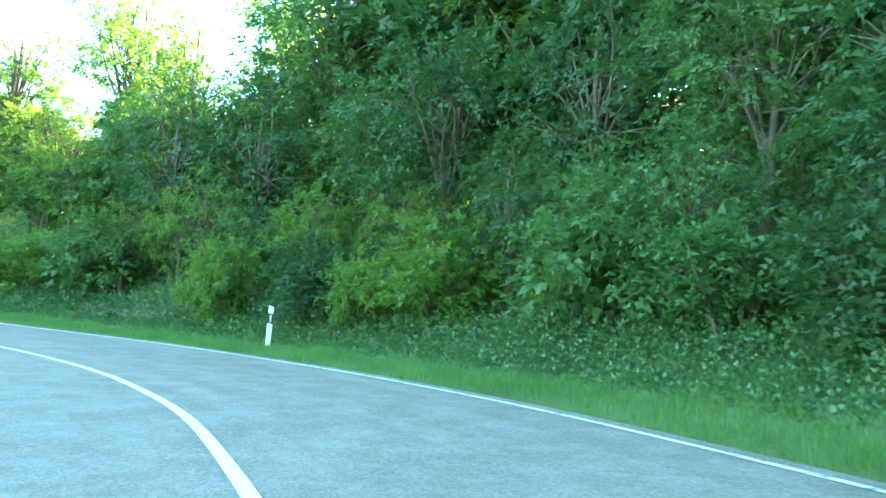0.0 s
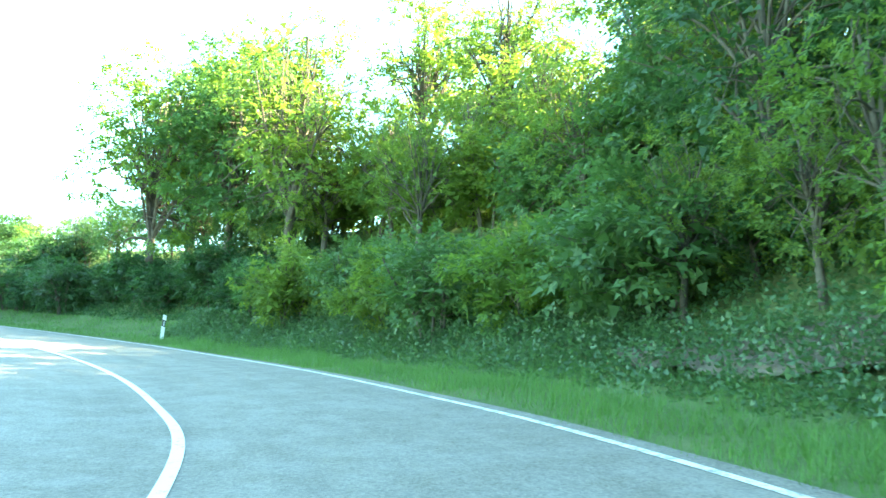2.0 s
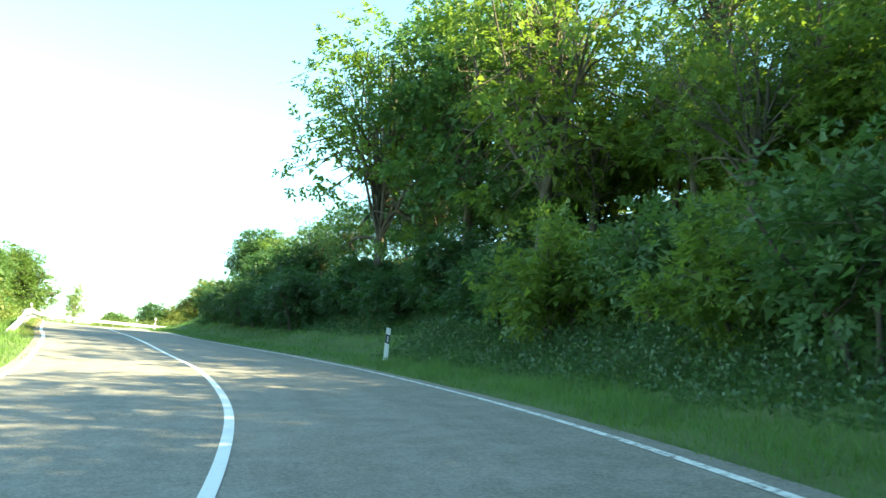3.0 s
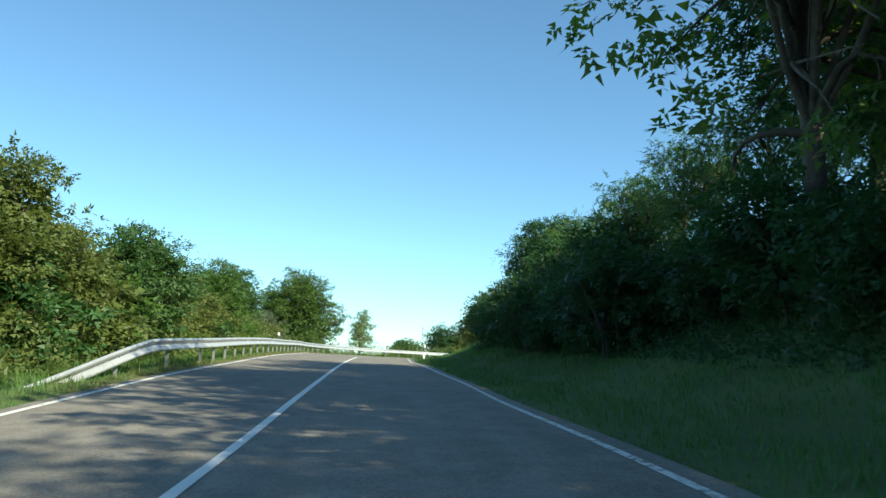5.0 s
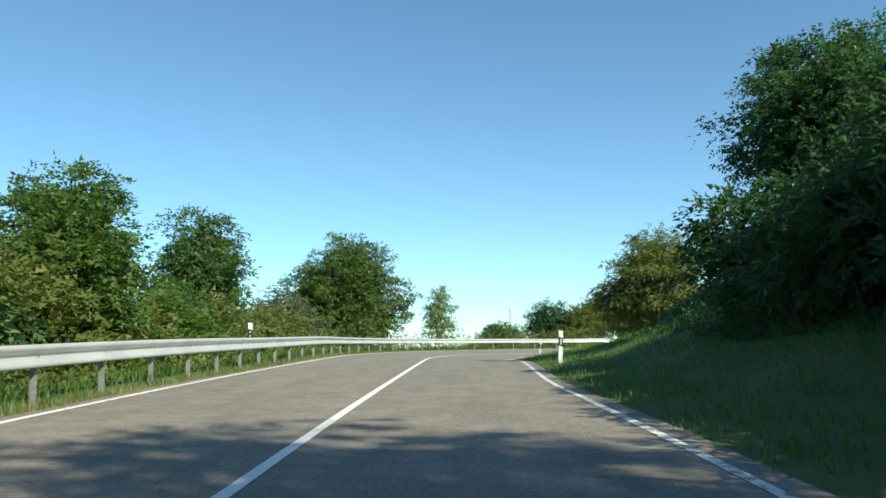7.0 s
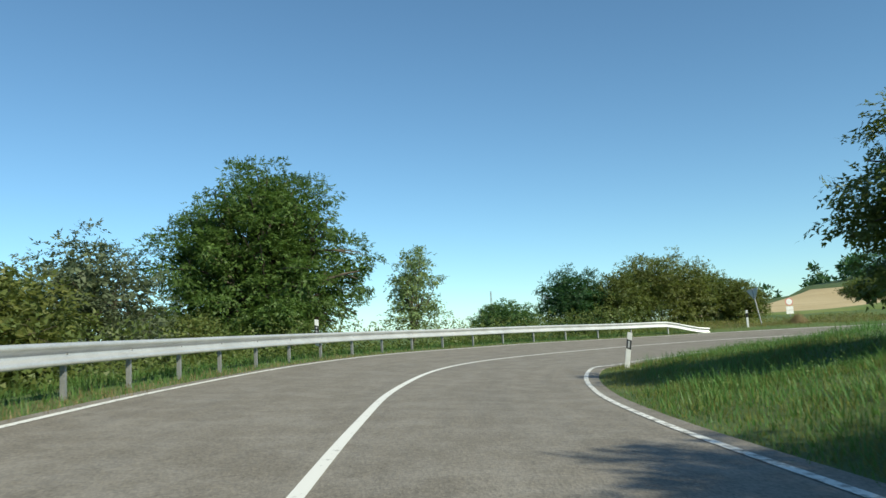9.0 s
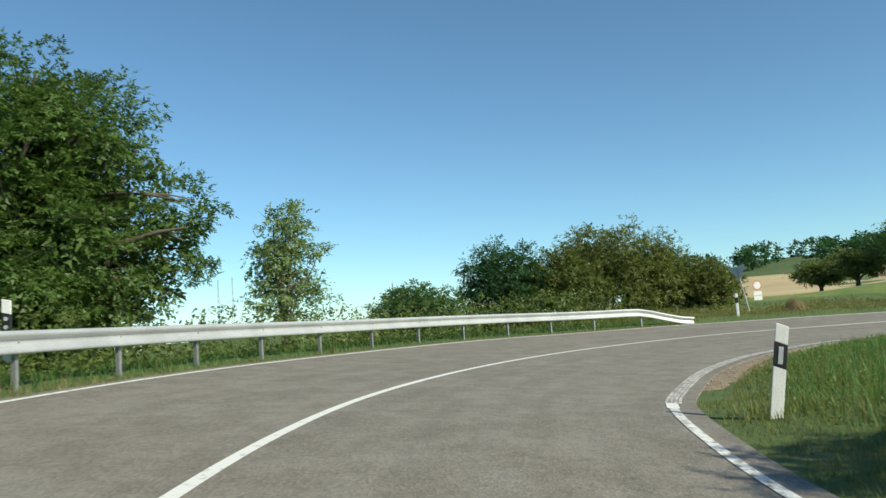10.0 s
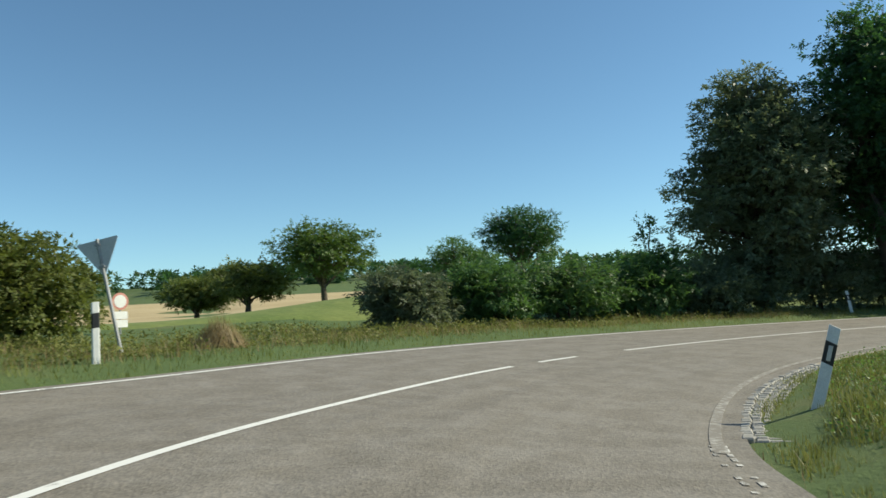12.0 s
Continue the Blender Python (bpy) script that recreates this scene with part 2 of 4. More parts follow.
BANK_R, BANK_L, WIDE_R, WIDE_L = (eased(np.interp(NUM, sec[:, 0], sec[:, k]), n) for k, n in ((1, 36), (2, 36), (3, 16), (4, 16)))
SLOPE_R, SLOPE_L = np.tan(np.radians(BANK_R)), np.tan(np.radians(BANK_L))


def s_of(number):
    return float(np.interp(number, NUM, S))


def road_point(s, d, up=0.0):
    """A place on the road's surface: s along, d to the right of the centre line."""
    x, y, z = (np.interp(s, S, LINE[:, k]) for k in range(3))
    rx, ry = np.interp(s, S, RIGHT[:, 0]), np.interp(s, S, RIGHT[:, 1])
    slope = np.where(d >= 0, np.interp(s, S, SLOPE_R), np.interp(s, S, SLOPE_L))
    return np.stack([x + rx * d, y + ry * d, z + slope * d + up], -1)


def edge(s, side):
    return np.interp(s, S, WIDE_R) if side > 0 else -np.interp(s, S, WIDE_L)


def smooth(x, a, b):
    u = np.clip((x - a) / (b - a), 0, 1)
    return u * u * (3 - 2 * u)


def waves(x, y, k):
    return np.sin(x * k + 1.3) * np.sin(y * k * 1.13 + 0.4) + 0.5 * np.sin(x * k * 2.3 + y * k * 1.7)


def nearest(x, y):
    x, y = np.atleast_1d(np.asarray(x, float)).ravel(), np.atleast_1d(np.asarray(y, float)).ravel()
    best = np.empty(len(x), int)
    for i in range(0, len(x), 4000):
        d2 = (x[i:i + 4000, None] - LINE[None, ::2, 0]) ** 2 + (y[i:i + 4000, None] - LINE[None, ::2, 1]) ** 2
        best[i:i + 4000] = 2 * np.argmin(d2, 1)
    off = (x - LINE[best, 0]) * RIGHT[best, 0] + (y - LINE[best, 1]) * RIGHT[best, 1]
    far = np.hypot(x - LINE[best, 0], y - LINE[best, 1])
    return best, np.where(off >= 0, far, -far)


BANK_END_A, BANK_END_B = s_of(18.2), s_of(21.0)      # where the wooded bank dies out


def ground_z(x, y):
    """Height of the ground: the road's bed, verges, the wooded bank on its right, the fall on its left, fields beyond."""
    shape = np.shape(x)
    x, y = np.ravel(np.asarray(x, float)), np.ravel(np.asarray(y, float))
    i, d = nearest(x, y)
    s = S[i]
    z0 = LINE[i, 2]
    out_r, out_l = d - WIDE_R[i] - 0.2, -d - WIDE_L[i] - 0.2
    bed = z0 + np.where(d >= 0, SLOPE_R[i] * np.minimum(d, WIDE_R[i] + 1.0), SLOPE_L[i] * np.maximum(d, -WIDE_L[i] - 1.0)) - 0.05
    bank = 1 - smooth(s, BANK_END_A, BANK_END_B)
    r = np.maximum(out_r, 0)
    rise = 0.09 * np.minimum(r, 3) + 0.35 * smooth(r, 1.6, 3.2) + 4.6 * smooth(r, 2.4, 11.0) + 2.0 * smooth(r, 9, 26)
    rise = rise + 4.5 * smooth(r, 8, 17) * (1 - smooth(s, s_of(11.0), s_of(13.5)))
    inner = 0.10 * np.minimum(r, 3) + 0.6 * smooth(r, 2, 9) + 0.2 * smooth(r, 0.65, 1.15) * smooth(s, 156, 162) * (1 - smooth(s, 171, 178)) * (1 - smooth(r, 5, 11))
    right = np.where(r > 0, bank * rise + (1 - bank) * inner, 0)
    l = np.maximum(out_l, 0)
    fields = smooth(s, s_of(24.0), s_of(27.0))
    fall = 0.08 * np.minimum(l, 1.2) - 2.4 * smooth(l, 1.6, 9.0) - 9.0 * smooth(l, 9.0, 60.0)
    level = 0.1 * np.minimum(l, 2.0) + 0.3 * smooth(l, 1, 10) + (0.3 + 1.9 * smooth(s, 167, 183)) * smooth(l, 8, 34)
    left = np.where(l > 0, (1 - fields) * fall + fields * level, 0)
    z = bed + right + left
    dist = np.abs(d)
    z += 0.10 * waves(x, y, 0.55) * smooth(np.maximum(out_r, out_l), 1.0, 5.0)
    # far country: past the last bend a meadow with a crest, a dip, stubble fields and a wooded hill; a falling valley the other way
    u = (x + 125) * -0.72 + (y - 70) * 0.69
    away = smooth(dist, 45, 140)
    q = (x + 125) * 0.69 + (y - 70) * 0.72
    hill = smooth(q, -135, -60)
    beyond = smooth(u, -4, 9)
    land = 3.7 + 0.9 * smooth(q, -9, 4) - 0.9 * smooth(u, 20, 45) + 0.031 * np.maximum(u - 55, 0) + 13.0 * smooth(u, 150, 420)
    near = beyond * fields * smooth(out_l, 8, 16)
    z = (1 - near) * z + near * land
    far_z = hill * (4.2 * (1 - beyond) + beyond * land) - 16.0 * (1 - hill)
    return ((1 - away) * z + away * far_z).reshape(shape)


# ---- mesh helpers ----
def mesh_of(name, verts, faces, material, smooth_faces=False):
    me = bpy.data.meshes.new(name)
    verts = np.asarray(verts, np.float32)
    faces = np.asarray(faces, np.int32)
    n = faces.shape[1]
    me.vertices.add(len(verts))
    me.vertices.foreach_set("co", verts.ravel())
    me.loops.add(faces.size)
    me.loops.foreach_set("vertex_index", faces.ravel())
    me.polygons.add(len(faces))
    me.polygons.foreach_set("loop_start", np.arange(0, faces.size, n, dtype=np.int32))
    if smooth_faces:
        me.polygons.foreach_set("use_smooth", np.ones(len(faces), bool))
    me.update(calc_edges=True)
    me.validate()
    me.materials.append(material)
    return me


def child(name, me, parent, label=""):
    ob = new(name, me)
    ob.parent = parent
    return tagged(ob, label) if label else ob


def part(name, bm, material, parent, label=""):
    me = bpy.data.meshes.new(name)
    bm.to_mesh(me)
    bm.free()
    me.materials.append(material)
    return child(name, me, parent, label)


def sheet(rows):
    """Quads over a grid of places, rows x columns x 3."""
    rows = np.asarray(rows)
    n, m = rows.shape[:2]
    a = (np.arange(n - 1)[:, None] * m + np.arange(m - 1)[None]).ravel()
    return rows.reshape(-1, 3), np.stack([a, a + 1, a + m + 1, a + m], 1)


def tube(path, radii, sides=7):
    """A tapered tube along a path."""
    path, rings = np.asarray(path, float), []
    for i, p in enumerate(path):
        t = path[min(i + 1, len(path) - 1)] - path[max(i - 1, 0)]
        t /= np.linalg.norm(t) + 1e-9
        a = np.cross(t, (0.31, 0.95, 0.1))
        a /= np.linalg.norm(a) + 1e-9
        b = np.cross(t, a)
        w = np.linspace(0, 2 * np.pi, sides + 1)
        rings.append(p + radii[i] * (np.cos(w)[:, None] * a + np.sin(w)[:, None] * b))
    return sheet(rings)


def joined(pieces):
    vs, fs, n = [], [], 0
    for v, f in pieces:
        vs.append(v)
        fs.append(np.asarray(f) + n)
        n += len(v)
    return np.vstack(vs), np.vstack(fs)


def box_bm(bm, size, m):
    bmesh.ops.create_cube(bm, size=1.0, matrix=m @ Matrix.Diagonal((*size, 1)))
    return bm


# ---- ground ----
def axis(lo, hi, step, reach):
    mid = np.arange(lo, hi, step)
    grow = step * np.cumsum(1.28 ** np.arange(1, 40))
    grow = grow[grow < reach]
    return np.r_[lo - grow[::-1], mid, hi + grow]


gx, gy = axis(-150, 18, 0.8, 2600), axis(-22, 112, 0.8, 2600)
GX, GY = np.meshgrid(gx, gy)
v, f = sheet(np.stack([GX, GY, ground_z(GX, GY)], -1))
tagged(new("ground", mesh_of("ground", v, f, TURF, True)), "rolling ground with rough green turf and soil", "ground", kind="structure")

# ---- road ----
cols = np.r_[-1.0, -1.0, np.linspace(-1, 1, 15), 1.0, 1.0]
rows = []
for s in S:
    w = np.where(cols < 0, (np.interp(s, S, WIDE_L) + 0.28), np.interp(s, S, WIDE_R) + 0.28) * cols
    p = road_point(s, w)
    p[0, 2] -= 0.12
    p[-1, 2] -= 0.12
    rows.append(p)
v, f = sheet(rows)
road_mesh = mesh_of("road", v, f, ASPHALT)
across_of = np.tile(cols * 4.0, len(S))
lane_uv = np.stack([across_of[f], np.repeat(S, len(cols))[f]], -1).reshape(-1, 2)
road_mesh.uv_layers.new(name="lanes").data.foreach_set("uv", lane_uv.astype(np.float32).ravel())
road = tagged(new("road", road_mesh), "weathered grey asphalt country road with two lanes", "road", kind="structure")


def ribbon(name, s0, s1, offset, half, material, label, up=0.006, step=0.5):
    ss = np.arange(s0, s1 + step * 0.5, step)
    ss[-1] = s1
    d = offset(ss) if callable(offset) else np.full(len(ss), float(offset))
    v, f = sheet(np.stack([road_point(ss, d - half, up), road_point(ss, d + half, up)], 1))
    return tagged(new(name, mesh_of(name, v, f, material)), label, "road marking", kind="structure")


S_DA, S_END = s_of(27.9), float(S[-1])
ribbon("road_marking_centre", 0, S_DA, 0, 0.056, PAINT, "solid white painted centre line on the asphalt")
ribbon("road_marking_dash", S_DA + 1.1, S_DA + 2.7, 0, 0.054, PAINT, "short white painted dash of the centre line")
ribbon("road_marking_centre", S_DA + 4.9, S_END - 1, 0, 0.054, PAINT, "solid white painted centre line on the asphalt")
ribbon("road_marking_edge", 0, s_of(22.6), lambda s: edge(s, 1), 0.048, PAINT_THIN, "thin white edge line beside the grass verge")
ribbon("road_marking_edge", s_of(22.6), s_of(22.75), lambda s: edge(s, 1), 0.07, PAINT, "white edge line in the bend")
for k in range(4):
    ribbon("road_marking_edge", s_of(22.75), s_of(25.9), lambda s: edge(s, 1) + 0.052 * (k - 1.2), 0.021, PAINT_RIB, "narrow white strip of the ribbed edge line in the bend")
rng = random.Random(17)
s = s_of(26.0)
while s < s_of(26.7):
    for k in range(3):
        if rng.random() < 0.7:
            ribbon("road_marking_edge", s + rng.uniform(0, 0.1), s + rng.uniform(0.15, 0.3), lambda q: edge(q, 1) + 0.055 * (k - 1), 0.022, PAINT_RIB, "worn fragment of the ribbed edge line", step=0.1)
    s += 0.34
ribbon("road_marking_edge", s_of(26.6), S_END - 1, lambda s: edge(s, 1), 0.06, PAINT_WORN, "faded white edge line beside the grass verge")
ribbon("road_marking_edge", 0, S_END - 1, lambda s: edge(s, -1), 0.058, PAINT_EDGE, "thin white edge line along the outer verge")


# ---- plants ----
def unit(v):
    return v / (np.linalg.norm(v, axis=-1, keepdims=True) + 1e-9)


def sprays(rng, at, out, twig, pairs, length, wide, droop=0.35, plain=False):
    """Feathered twigs: leaves in pairs along a short twig, and one at its tip. Every leaf is a folded kite, or a plain pointed blade."""
    n = len(at)
    way = unit(unit(out) + rng.normal(0, 0.45, (n, 3)) + np.array((0, 0, -droop)))
    side = unit(np.cross(way, unit(rng.normal(0, 0.35, (n, 3)) + np.array((0, 0, 1.0)))))
    scale = rng.uniform(0.7, 1.25, (n, 1))
    vs = []
    for j in range(2 * pairs + 1):
        u = 1.0 if j == 2 * pairs else 0.25 + 0.7 * (j // 2) / max(pairs, 1)
        sgn = 0.0 if j == 2 * pairs else (1.0 if j % 2 else -1.0)
        base = at + way * twig * scale * u + rng.normal(0, 0.012, (n, 3))
        ld = unit(way * (0.55 if sgn else 1.0) + side * sgn * 0.9 + rng.normal(0, 0.22, (n, 3)) + np.array((0, 0, -0.15)))
        nrm = unit(np.cross(side, way) + rng.normal(0, 0.35, (n, 3)))
        across = unit(np.cross(ld, nrm))
        nrm = np.cross(across, ld)
        ln = length * scale * rng.uniform(0.75, 1.2, (n, 1))
        mid = base + ld * ln * 0.45 + nrm * ln * 0.09
        if plain:
            low = base + ld * ln * 0.2
            vs.append(np.stack([low + across * wide * scale, base + ld * ln * 1.1 + nrm * ln * 0.1, low - across * wide * scale], 1))
        else:
            vs.append(np.stack([base, mid + across * wide * scale, base + ld * ln, mid - across * wide * scale], 1))
    v = np.concatenate(vs, 0).reshape(-1, 3)
    return v, np.arange(len(v)).reshape(-1, 3 if plain else 4)


def crown_points(rng, blobs, n, shell=0.72, ragged=0.22, clump=9, loose=0.17, whole=False):
    """Places in the outer part of a heap of uneven blobs, gathered in clumps, with the way out of each."""
    b = np.array(blobs, float)
    w = b[:, 3] * b[:, 4] + b[:, 3] * b[:, 5] + b[:, 4] * b[:, 5]
    m = max(8, 2 * n // clump)
    k = rng.choice(len(b), m, p=w / w.sum())
    out = unit(rng.normal(0, 1, (m, 3)))
    lump = 1 + ragged * (np.sin(out[:, 0] * 5 + k) * np.sin(out[:, 1] * 6 + 2 * k) + 0.7 * np.sin(out[:, 2] * 9 + k * 3) * np.sin(out[:, 0] * 8))
    r = (shell + (1.03 - shell) * rng.random(m) ** 0.6) * lump
    at = b[k, :3] + out * r[:, None] * b[k, 3:6]
    inside = np.zeros(m, bool)
    for j in range(len(b)):
        q = np.linalg.norm((at - b[j, :3]) / b[j, 3:6], axis=1)
        inside |= (q < 0.62) & (k != j)
    keep = np.arange(m) if whole else np.flatnonzero(~inside)
    pick = keep[rng.integers(0, len(keep), n)]
    spread = b[k[pick], 3:6] * loose * np.array((1.15, 1.15, 0.6))
    off = unit(rng.normal(0, 1, (n, 3))) * 1.5 * rng.random((n, 1)) ** 0.4 * spread
    return at[pick] + off, unit(out[pick] + 0.9 * off / (np.linalg.norm(spread, axis=1, keepdims=True) + 1e-6))


def limbs(rng, blobs, trunk_r, height, stems=1, lean=0.0, spread=0.3):
    """A tapered trunk, or several stems, with limbs that reach into the blobs."""
    pieces = []
    for k in range(stems):
        a = rng.uniform(0, 2 * np.pi)
        foot = np.array((np.cos(a), np.sin(a), 0)) * (spread * (stems > 1))
        top = foot * 3.0 + np.array((rng.normal(0, 0.06) * height + lean * height, rng.normal(0, 0.06) * height, height * rng.uniform(0.85, 1.0)))
        us = np.linspace(0, 1, 8)
        path = foot + (top - foot) * us[:, None] + np.cumsum(rng.normal(0, 0.018 * height, (8, 3)), 0) * np.array((1, 1, 0)) * us[:, None]
        path[0, 2] = -0.35
        r0 = trunk_r * (1.0 if stems == 1 else rng.uniform(0.5, 0.8))
        pieces.append(tube(path, r0 * (1.15 - 0.95 * us) + 0.008, 6 if stems > 1 else 9))
        for j, b in enumerate(blobs):
            if stems > 1 and j % stems != k:
                continue
            u = rng.uniform(0.3, 0.75)
            i0 = int(u * 7)
            root = path[i0]
            tip = np.array(b[:3]) + rng.normal(0, 0.25, 3) * np.array(b[3:6])
            mid = (root + tip) / 2 + np.array((0, 0, 0.08 * height)) + rng.normal(0, 0.05 * height, 3)
            w = np.linspace(0, 1, 6)[:, None]
            curve = (1 - w) ** 2 * root + 2 * w * (1 - w) * mid + w ** 2 * tip
            rl = r0 * (1.1 - 0.9 * u) * 0.55
            pieces.append(tube(curve, rl * (1 - 0.85 * w[:, 0]) + 0.006, 4 if stems > 1 else 6))
            for q in range(2):
                a0 = curve[rng.integers(2, 5)]
                a1 = np.array(b[:3]) + unit(rng.normal(0, 1, 3)) * np.array(b[3:6]) * 0.85
                m0 = (a0 + a1) / 2 + rng.normal(0, 0.06, 3) * np.array(b[3:6])
                curve2 = (1 - w) ** 2 * a0 + 2 * w * (1 - w) * m0 + w ** 2 * a1
                pieces.append(tube(curve2, rl * 0.4 * (1 - 0.85 * w[:, 0]) + 0.004, 3))
    return joined(pieces)


def plant(name, seed, blobs, n, twig, pairs, length, wide, leaf, trunk_r, height, stems=1, droop=0.35, shell=0.72, ragged=0.22, lean=0.0, plain=True, clump=11, loose=0.18, fill=0.33):
    """A tree or shrub with its foot at the origin: trunk and crown under an empty."""
    rng = np.random.default_rng(seed)
    root = new(name)
    v, f = limbs(rng, blobs, trunk_r, height, stems, lean)
    child("trunk", mesh_of("trunk", v, f, BARK, True), root)
    at, out = crown_points(rng, blobs, n, shell, ragged, clump, loose)
    v, f = sprays(rng, at, out, twig, pairs, length, wide, droop, plain)
    at, out = crown_points(rng, blobs, int(n * fill), 0.2, 0.1, 3, whole=True)
    at = at * 0.88 + np.mean(np.array(blobs)[:, :3], 0) * 0.12
    v, f = joined([(v, f), sprays(rng, at, out, twig, 1, length * 1.5, wide * 1.9, droop, plain)])
    child("crown", mesh_of("crown", v, f, leaf), root)
    return root


def lumps(seed, width, low, high, count, size, taper=0.2, flat=0.78):
    """Blobs of leafy boughs set round an uneven egg, some of them deep inside it."""
    rng = np.random.default_rng(seed)
    half, out = (high - low) / 2, []
    for i in range(count):
        c = 1.0 - 1.85 * (i + 0.5) / count
        a = i * 2.39996 + rng.uniform(-0.35, 0.35)
        k = rng.uniform(0.78, 1.06 - 0.12 * max(0.0, c)) if i % 5 else rng.uniform(0.25, 0.6)
        r = size * rng.uniform(0.7, 1.25)
        reach = max(0.1, width / 2 - 0.75 * r) * math.sqrt(max(0.0, 1 - c * c)) * k * (1 - taper * max(0.0, c))
        out.append((reach * math.cos(a), reach * math.sin(a), low + half + (half - 0.6 * r) * c * k, r, r, r * flat))
    return out


def kinds():
    """The models from which the hedges and woods are set out."""
    shrub = [plant("shrub", 10 + i, lumps(10 + i, 3.5, 0.0, 2.7, 26, 0.52), 1250, 0.2, 2, 0.14, 0.04, m, 0.05, 2.0, 4, clump=26, loose=0.5, shell=0.8) for i, m in enumerate((LEAF_MID, LEAF_DARK, LEAF_LIGHT, LEAF_OLIVE))]
    robinia = [plant("young_tree", 20 + i, lumps(20 + i, 4.8, 0.7, 6.4, 30, 0.72), n, 0.44, 5, 0.125, 0.034, m, 0.1, 5.4, 1, 0.65, clump=16, loose=0.5, shell=0.75, fill=fill) for i, (m, n, fill) in enumerate(((LEAF_MID, 950, 0.3), (LEAF_LIGHT, 620, 0.1), (LEAF_DARK, 1000, 0.33)))]
    tall = [plant("tree", 30 + i, lumps(30 + i, 6.6, 0.8, 11.2, 54, 1.0, 0.3), n, 0.36, 3, 0.18, 0.056, m, 0.16, 10.2, 1, 0.5, clump=30, loose=0.45, shell=0.75, fill=fill) for i, (m, n, fill) in enumerate(((LEAF_MID, 2500, 0.33), (LEAF_DARK, 2700, 0.33), (LEAF_LIGHT, 1250, 0.1)))]
    return shrub, robinia, tall


SHRUB, ROBINIA, TALL = kinds()
THICK = plant("tree", 40, lumps(40, 7.6, 0.4, 9.0, 44, 1.15), 2000, 0.28, 2, 0.24, 0.1, LEAF_DARK, 0.15, 8.4, 1, 0.4, clump=30, loose=0.45, shell=0.7)
WORDS = {
    SHRUB[0]: ("green leafy shrub on the grassy bank", "shrub"), SHRUB[1]: ("dark green bramble-like shrub on the bank", "shrub"), SHRUB[2]: ("light green young shrub on the bank", "shrub"),
    ROBINIA[0]: ("young tree with feathery green leaves on the bank", "tree"), ROBINIA[1]: ("young tree with light yellow-green feathery leaves", "tree"),
    ROBINIA[2]: ("young tree with dark green dense leaves on the bank", "tree"),
    TALL[0]: ("tall slender tree with green leaves on the bank", "tree"), TALL[1]: ("tall dark tree with dense leaves on the bank", "tree"),
    TALL[2]: ("tall thin tree with sunlit yellow-green leaves", "tree"),
}
WORDS[THICK] = ("dense dark tree deep in the wood on the bank", "tree")
used = set()


def put(model, x, y, size, turn, group, lift=0.0, words=None, tall=1.0):
    label, category = words or WORDS[model]
    m = Matrix.LocRotScale((x, y, float(ground_z(x, y)) + lift), Euler((0, 0, turn)), (size, size, size * tall))
    if model not in used:
        used.add(model)
        ob = model
        ob.matrix_basis = m
    else:
        ob = copy_thing(model, m)
        ob.scale = (size, size, size * tall)
    return tagged(ob, label, category, group)


rnd = random.Random(5)


def row(models, s0, s1, step, d0, d1, size0, size1, group, side=1, words=None):
    s = s0
    while s < s1:
        base = float(edge(s, side))
        d = base + side * rnd.uniform(d0, d1)
        x, y, _ = road_point(s, d)
        put(rnd.choice(models), float(x), float(y), rnd.uniform(size0, size1), rnd.uniform(0, 6.28), group, words=words)
        s += step * rnd.uniform(0.75, 1.25)


# wooded bank on the right of the first bend and the climb
BANK = "shrubs on the bank"
YOUNG = "young trees on the bank"
WOOD = "tall trees on the bank"
row(SHRUB[:3], s_of(2.0), s_of(7.2), 2.9, 3.4, 4.6, 0.75, 1.15, BANK)
row(SHRUB[:1], s_of(7.4), s_of(7.4) + 5.5, 2.6, 5.4, 6.2, 0.7, 0.9, BANK)
row([SHRUB[0], SHRUB[2], SHRUB[2]], s_of(7.4) + 6.5, s_of(12.3), 2.9, 3.4, 4.6, 0.75, 1.15, BANK)
row(SHRUB[:2], s_of(12.3), s_of(15.0), 2.7, 4.2, 5.2, 0.8, 1.1, BANK)
# Dark-leaved kind only: its colour stands in for deep shade here.
row(SHRUB[1:2], s_of(15.0), s_of(18.2), 2.4, 3.7, 4.7, 0.8, 1.1, BANK)
row(SHRUB[:2], s_of(16.4), s_of(18.0), 3.2, 6.2, 7.6, 1.0, 1.2, BANK)
row(SHRUB[:3], s_of(2.0), s_of(8.4), 3.8, 8.6, 10.2, 1.0, 1.35, BANK)
row(SHRUB[:1] + SHRUB[2:3], s_of(8.4), s_of(13.4), 2.8, 8.4, 10.4, 1.15, 1.5, BANK)
row(ROBINIA, s_of(1.5), s_of(9.0), 3.2, 5.2, 7.5, 0.85, 1.25, YOUNG)
row([ROBINIA[0], ROBINIA[1], ROBINIA[1]], s_of(9.0), s_of(13.0), 3.6, 6.5, 9.0, 0.7, 1.0, YOUNG)
row(ROBINIA[:1] + ROBINIA[2:], s_of(13.0), s_of(16.2), 2.9, 7.0, 8.6, 0.6, 0.76, YOUNG)
row(ROBINIA, s_of(16.2), s_of(17.9), 3.4, 8.0, 9.5, 0.5, 0.7, YOUNG)
row(TALL, s_of(1.0), s_of(8.2), 3.3, 8.6, 11.5, 0.9, 1.2, WOOD)
row(TALL[2:], s_of(8.6), s_of(12.6), 4.4, 10.0, 13.0, 0.85, 1.05, WOOD)
